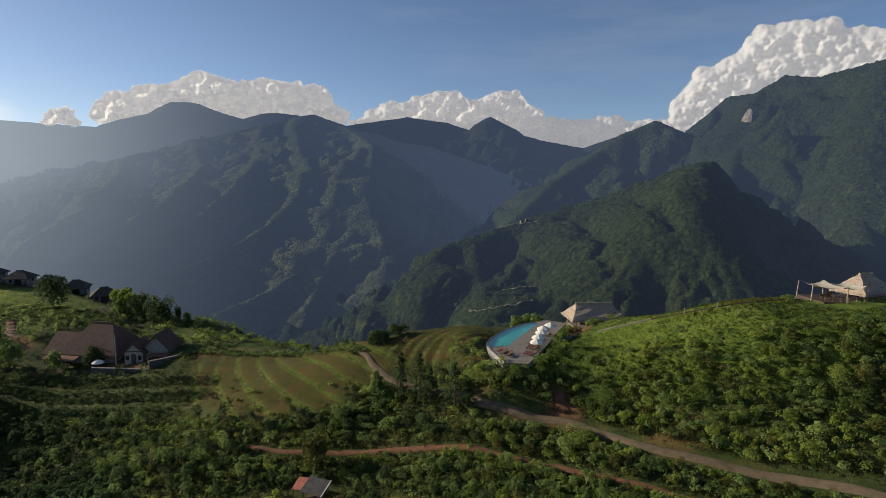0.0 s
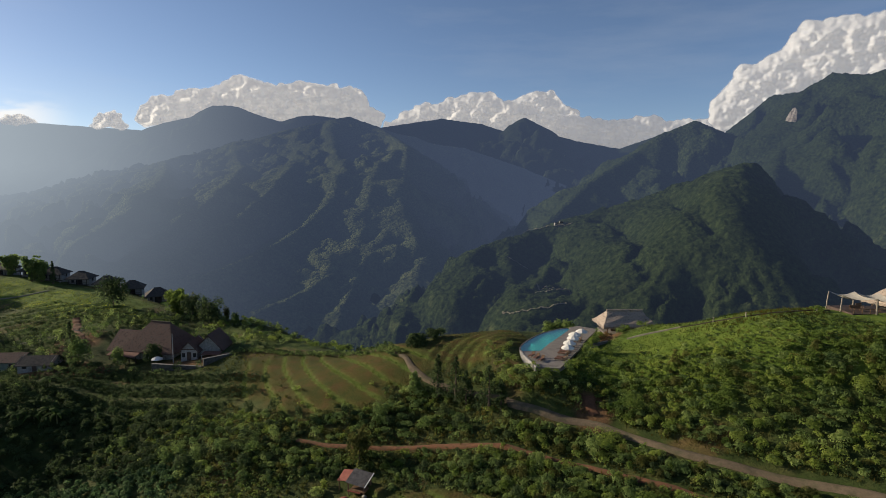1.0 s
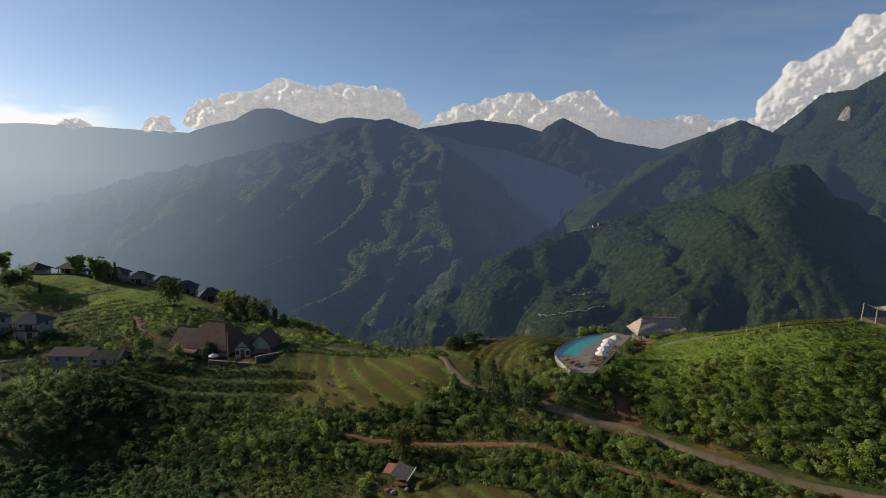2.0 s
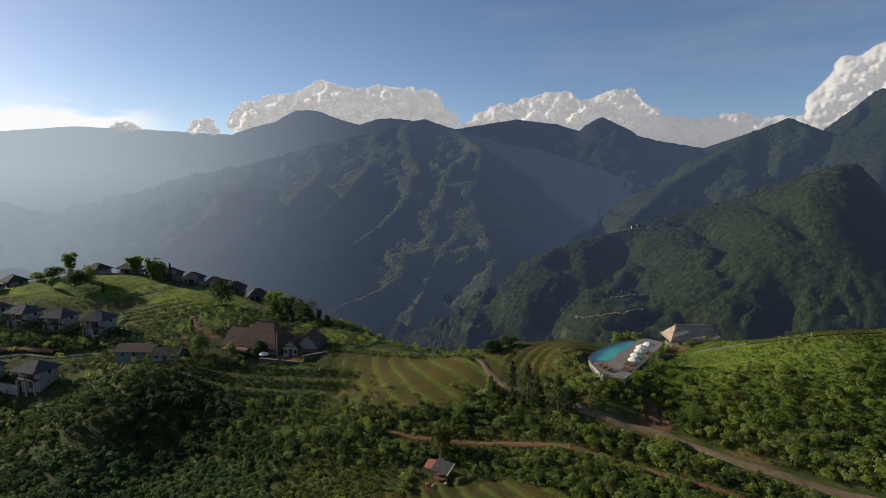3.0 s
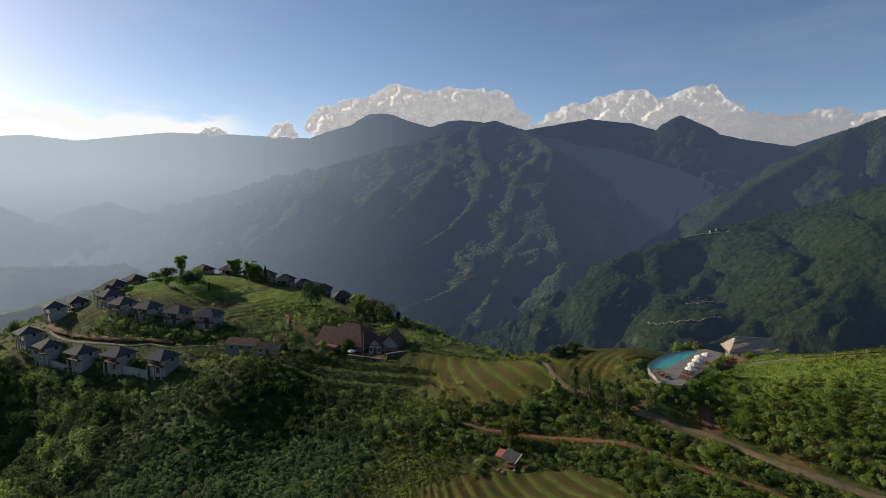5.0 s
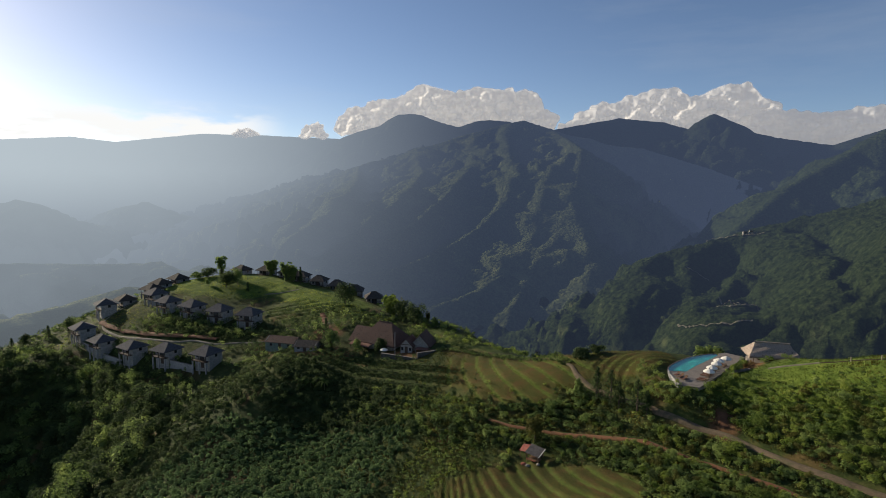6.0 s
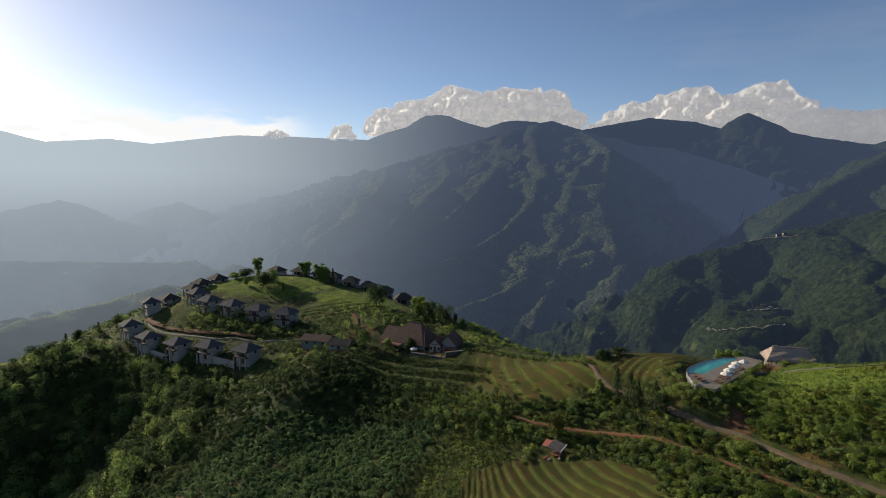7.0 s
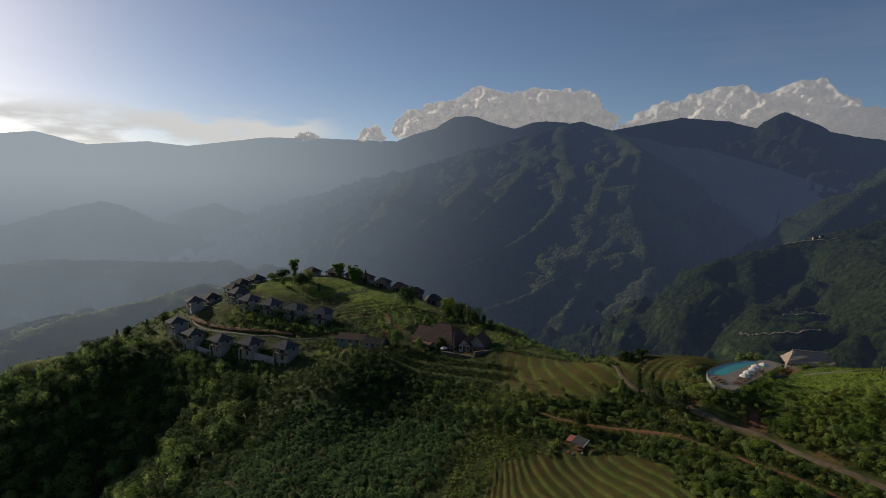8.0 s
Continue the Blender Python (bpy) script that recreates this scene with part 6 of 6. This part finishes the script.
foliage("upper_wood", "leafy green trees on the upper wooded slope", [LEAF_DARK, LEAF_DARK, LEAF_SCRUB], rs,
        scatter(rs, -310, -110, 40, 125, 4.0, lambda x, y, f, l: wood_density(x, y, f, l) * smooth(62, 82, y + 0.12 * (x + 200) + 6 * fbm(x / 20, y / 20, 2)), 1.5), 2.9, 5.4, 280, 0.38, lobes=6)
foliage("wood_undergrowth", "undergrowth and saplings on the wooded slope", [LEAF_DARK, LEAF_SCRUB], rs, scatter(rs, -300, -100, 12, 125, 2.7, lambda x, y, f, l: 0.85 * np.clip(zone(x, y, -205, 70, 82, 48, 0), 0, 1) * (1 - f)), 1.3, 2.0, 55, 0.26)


def hill_density(x, y, field, lawn):
    hill = zone(x, y, -165, 158, 85, 50, 5)
    # the patch at (-112, 145) adds dark shrubs in place of hill shadow
    return hill * (0.07 + 0.95 * zone(x, y, -112, 145, 32, 15, -22) * (0.35 + 0.65 * patchy(x, y, 9, -0.25, 0.15, 2)) + 0.8 * zone(x, y, -180, 129, 60, 7, 2) + 0.7 * zone(x, y, -128, 128, 26, 13, 0)) * np.clip(1 - 0.9 * lawn, 0.04, 1) * (1 - zone(x, y, -211, 137, 14, 8, -10))


foliage("villa_hedges", "dark hedges and small trees below the villas", [LEAF_DARK, LEAF_SCRUB], rs,
        scatter(rs, -245, -125, 96, 150, 2.0, lambda x, y, f, l: 0.9 * (1 - zone(x, y, -211, 137, 14, 8, -10)) * np.clip(zone(x, y, -188, 106, 56, 4.5, -7) + zone(x, y, -176, 131, 42, 4.5, -4) + zone(x, y, -172, 138, 40, 3, -4) + zone(x, y, -180, 115, 50, 3, -7), 0, 1), 0.3), 1.5, 2.7, 130, 0.2)
foliage("outer_scrub", "dark scrub on the outer slope beside the villas", [LEAF_DARK, LEAF_SCRUB], rs,
        scatter(rs, -285, -85, 92, 175, 2.3, lambda x, y, f, l: 0.85 * np.clip(zone(x, y, -256, 140, 15, 20, -10) + zone(x, y, -250, 118, 16, 8, 25) + zone(x, y, -113, 105, 22, 5, -18), 0, 1), 0.5), 1.2, 1.6, 90, 0.2)
foliage("garden_shrubs", "garden shrubs and hedges between the villas, and shrubs standing in for hill shadow", [LEAF_DARK, LEAF_SCRUB, LEAF_DARK], rs, scatter(rs, -260, -85, 98, 215, 1.8, hill_density, 0.3), 1.1, 1.9, 56, 0.2)


def rim_density(x, y, field, lawn):
    rim = zone(x, y, -78, 160, 50, 13, -40) + zone(x, y, -34, 130, 28, 7, -38) + 0.6 * zone(x, y, -70, 138, 34, 16, -35)
    return np.clip(rim, 0, 1) * (0.15 + 0.7 * patchy(x, y, 12, -0.1, 0.3, 5)) * (1 - 0.7 * field)


foliage("rim_shrubs", "low mixed shrubs on the far rim of the hill", [LEAF_DARK, LEAF_SCRUB, LEAF_BRIGHT], rs, scatter(rs, -125, 20, 95, 205, 1.9, rim_density, 0.3), 1.1, 1.6, 70, 0.22)
# last patch, round (-112, 120), is dark growth added to darken a shadowed slope
foliage("farm_shrubs", "untidy dark shrubs round the farmhouse and sheds, some standing in for shadow", [LEAF_DARK, LEAF_DARK, LEAF_SCRUB], rs,
        scatter(rs, -140, -55, 104, 150, 1.5, lambda x, y, f, l: 0.75 * np.clip(zone(x, y, -96, 113, 24, 3.5, -2) + zone(x, y, -112, 131, 22, 5, 4) + zone(x, y, -84, 138, 16, 4, -10) + zone(x, y, -70, 112.5, 9, 2.5, -14) + 0.7 * zone(x, y, -112, 120, 22, 8, 0), 0, 1), 0.3), 1.1, 1.9, 90, 0.18)
_rim = ROAD_LINES[2][0]


def rim_hedge_density(x, y, field, lawn):
    d = np.full(x.shape, 99.0)
    for k in range(0, len(_rim), 2):
        d = np.minimum(d, np.hypot(x - _rim[k, 0], y - _rim[k, 1]))
    return 0.98 * ((d > 0.45) & (d < 1.5))


foliage("rim_hedge", "low clipped green hedge along the field rim path", [LEAF_SCRUB, LEAF_DARK], rs,
        scatter(rs, -66, -12, 98, 122, 0.6, rim_hedge_density, -0.4), 0.58, 0.8, 50, 0.12)
foliage("pool_hedge", "bushes below and beside the pool deck", [LEAF_SCRUB, LEAF_BRIGHT, LEAF_SCRUB], rs,
        scatter(rs, 2, 40, 78, 110, 1.2, lambda x, y, f, l: np.clip(zone(x, y, 8.5, 83.5, 6, 4, -20) + 0.7 * zone(x, y, 22, 88, 4, 4, 60) + 0.4 * zone(x, y, 5, 93, 3, 6, 0) + zone(x, y, 31, 104.5, 5, 1.6, 20), 0, 1), 0.3), 0.9, 1.3, 110, 0.13)

_e = curve_through([(16.4, 83.6), (18.6, 88.2), (21.4, 94.0), (23.8, 100), (25.6, 104)], 0.75)
_e = _e + rs.uniform(-0.4, 0.4, _e.shape)
foliage("deck_edge_shrubs", "leafy green shrubs growing up beside the pool deck", [LEAF_SCRUB, LEAF_BRIGHT, LEAF_SCRUB], rs,
        (_e[:, 0], _e[:, 1], land(_e[:, 0], _e[:, 1])), 0.95, 2.0, 190, 0.13)
_m = np.array([(22.6, 98.6), (23.4, 100.4), (23.2, 97.6), (24.4, 101.4), (24.3, 99.2)])
foliage("garden_bush", "bright bushy shrubs beside the pool loungers", [LEAF_BRIGHT, LEAF_SCRUB], rs, (_m[:, 0], _m[:, 1], land(_m[:, 0], _m[:, 1])), 1.0, 1.5, 200, 0.12)
_m = np.array([(25.4, 103.2), (26.2, 104.6), (26.4, 102.8), (27.4, 104.2), (25.6, 101.8), (27.2, 105.6)])
LEAF_BROWN = leaf_material("brown_leaf", (0.12, 0.095, 0.045), (0.24, 0.17, 0.09))
foliage("dry_bushes", "brown dry shrubs on the bank beside the pool bar", [LEAF_BROWN], rs, (_m[:, 0], _m[:, 1], land(_m[:, 0], _m[:, 1])), 1.0, 0.9, 170, 0.12)
terrace_wall(22.4, 96.6, 26.2, 99.4, 0.25, "low pale kerb wall below the pool shrubs", CONCRETE, 0.3, 1.0)


# ---- grass ----
def tufts(name, label, mat, rs, pts, h, blades, width):
    x, y, z = pts
    n = len(x)
    o = np.repeat(np.arange(n), blades)
    m = len(o)
    a = rs.rand(m) * 2 * np.pi
    base = np.stack([x[o] + rs.normal(size=m) * 0.2, y[o] + rs.normal(size=m) * 0.2, z[o] - 0.05], -1)
    hh = h * rs.uniform(0.5, 1.3, m)
    lean = np.stack([np.cos(a), np.sin(a)], -1) * (hh * rs.uniform(0.2, 0.7, m))[:, None]
    side = np.stack([-np.sin(a), np.cos(a)], -1) * width
    tip = base + np.concatenate([lean, hh[:, None]], 1)
    s3 = np.concatenate([side, np.zeros((m, 1))], 1)
    v = np.stack([base - s3, base + s3, tip], 1).reshape(-1, 3)
    me = mesh_from(name, v, np.arange(3 * m).reshape(m, 3), mat, attrs={"tone": np.repeat(np.clip(0.5 + 0.7 * fbm(x / 5, y / 5, 2), 0, 1)[o], 3)})
    return tagged(new(name, me), label, "grass", kind="stuff")


GRASS = leaf_material("grass_blade", (0.055, 0.09, 0.018), (0.128, 0.16, 0.042))
STUBBLE = leaf_material("stubble_blade", (0.066, 0.066, 0.014), (0.14, 0.11, 0.03))
tufts("hill_grass", "long green grass on the rounded hill", GRASS, rs, scatter(rs, 15, 105, 60, 112, 0.6, lambda x, y, f, l: l, 0.2), 0.26, 5, 0.07)
ROUGH = leaf_material("rough_grass_blade", (0.05, 0.065, 0.015), (0.13, 0.13, 0.04))
LAWN_BLADE = leaf_material("lawn_blade", (0.2, 0.27, 0.024), (0.4, 0.45, 0.06))
tufts("lawn_grass", "bright yellow-green grass on the hilltop lawn", LAWN_BLADE, rs,
      scatter(rs, -290, -95, 78, 205, 0.8, lambda x, y, f, l: np.clip(zone(x, y, -192, 174, 32, 17, 8) + 0.7 * zone(x, y, -150, 172, 26, 9, -12) + 0.6 * zone(x, y, -124, 160, 24, 9, -20) + zone(x, y, -270, 92, 20, 12, 30) + zone(x, y, -211, 137, 14, 8, -10) + zone(x, y, -234, 119, 6, 6, 0), 0, 1) * (0.55 + 0.45 * patchy(x, y, 8, -0.3, 0.1, 8)), 0.1), 0.24, 5, 0.07)
tufts("rough_grass", "rough tussocky grass on the village hill", ROUGH, rs, scatter(rs, -245, -30, 98, 215, 1.0, lambda x, y, f, l: 0.5 * (1 - f) * zone(x, y, -140, 155, 105, 48, -6) * (1 - 0.95 * zone(x, y, -190, 177, 36, 17, 8)), 0.1), 0.34, 4, 0.08)
foliage("hill_weeds", "dull green weeds thickening down the grassy hill", [LEAF_SCRUB, LEAF_OLIVE, LEAF_DARK], rs,
        scatter(rs, 16, 105, 56, 108, 0.85, lambda x, y, f, l: (1 - f) * (0.06 + 0.85 * (1 - smooth(78, 93, y + 0.02 * (x - 40) ** 2 / 10 + 5 * fbm(x / 9, y / 9, 2)))) * l, 0.2), 0.5, 0.35, 24, 0.12)
tufts("field_margin_grass", "uneven grass along field margins", ROUGH, rs, scatter(rs, -80, 12, 40, 122, 0.9, lambda x, y, f, l: 0.8 * (1 - f) * np.clip(zone(x, y, -55, 113, 14, 5, -14) + zone(x, y, -22, 62, 44, 22, 0) + zone(x, y, -8, 96, 14, 16, 0), 0, 1), 0.1), 0.5, 5, 0.09)
tufts("rice_stubble", "yellowing rice stubble on the terraces", STUBBLE, rs, scatter(rs, -64, 14, 42, 120, 0.6, lambda x, y, f, l: 0.5 * f * (1 - smooth(0.1, 0.4, land(x, y, True)[2])), 0.2), 0.17, 4, 0.06)
tufts("bank_grass", "bright green grass along the edges of the rice terraces", GRASS, rs, scatter(rs, -64, 14, 42, 120, 0.42, lambda x, y, f, l: f * smooth(0.5, 0.9, land(x, y, True)[2]), 0.2), 0.34, 5, 0.05)
tufts("roadside_grass", "rough olive grass beside road and tracks", STUBBLE, rs, scatter(rs, -30, 60, 45, 92, 0.8, lambda x, y, f, l: 0.9 * (near_road(x, y) < 3.0), 0.05), 0.5, 5, 0.07)


# ---- a white farm on the far ridge ----
def far_farm(x, y, w, d, label):
    z = float(crest_height(np.array([float(x)]), np.array([float(y)]), *MOUNTAINS["backdrop_ridge_right"])[0]) + 1.5
    e = thing("far_farmhouse", pose(x, y, z, 0, 0, 12), label, "house", "white farm on the far ridge")
    part("wall", gable_wall(w, d, -4.0, 3.2, 2.0), WHITE_WALL, e)
    part("roof", gable_roof(w - 0.4, d, 3.2, 2.0, 0.5), CONCRETE, e)
    for k in (-0.3, 0.0, 0.3):
        window(e, w * k, -d / 2, 0.8, 1.2, 1.3, "-y")


far_farm(183, 1267, 9, 6, "small white farmhouse by the far track")
far_farm(194, 1269, 7, 5, "smaller white outbuilding by the far track")
far_farm(-203, 1050, 10, 6, "lone white house on the valley floor")
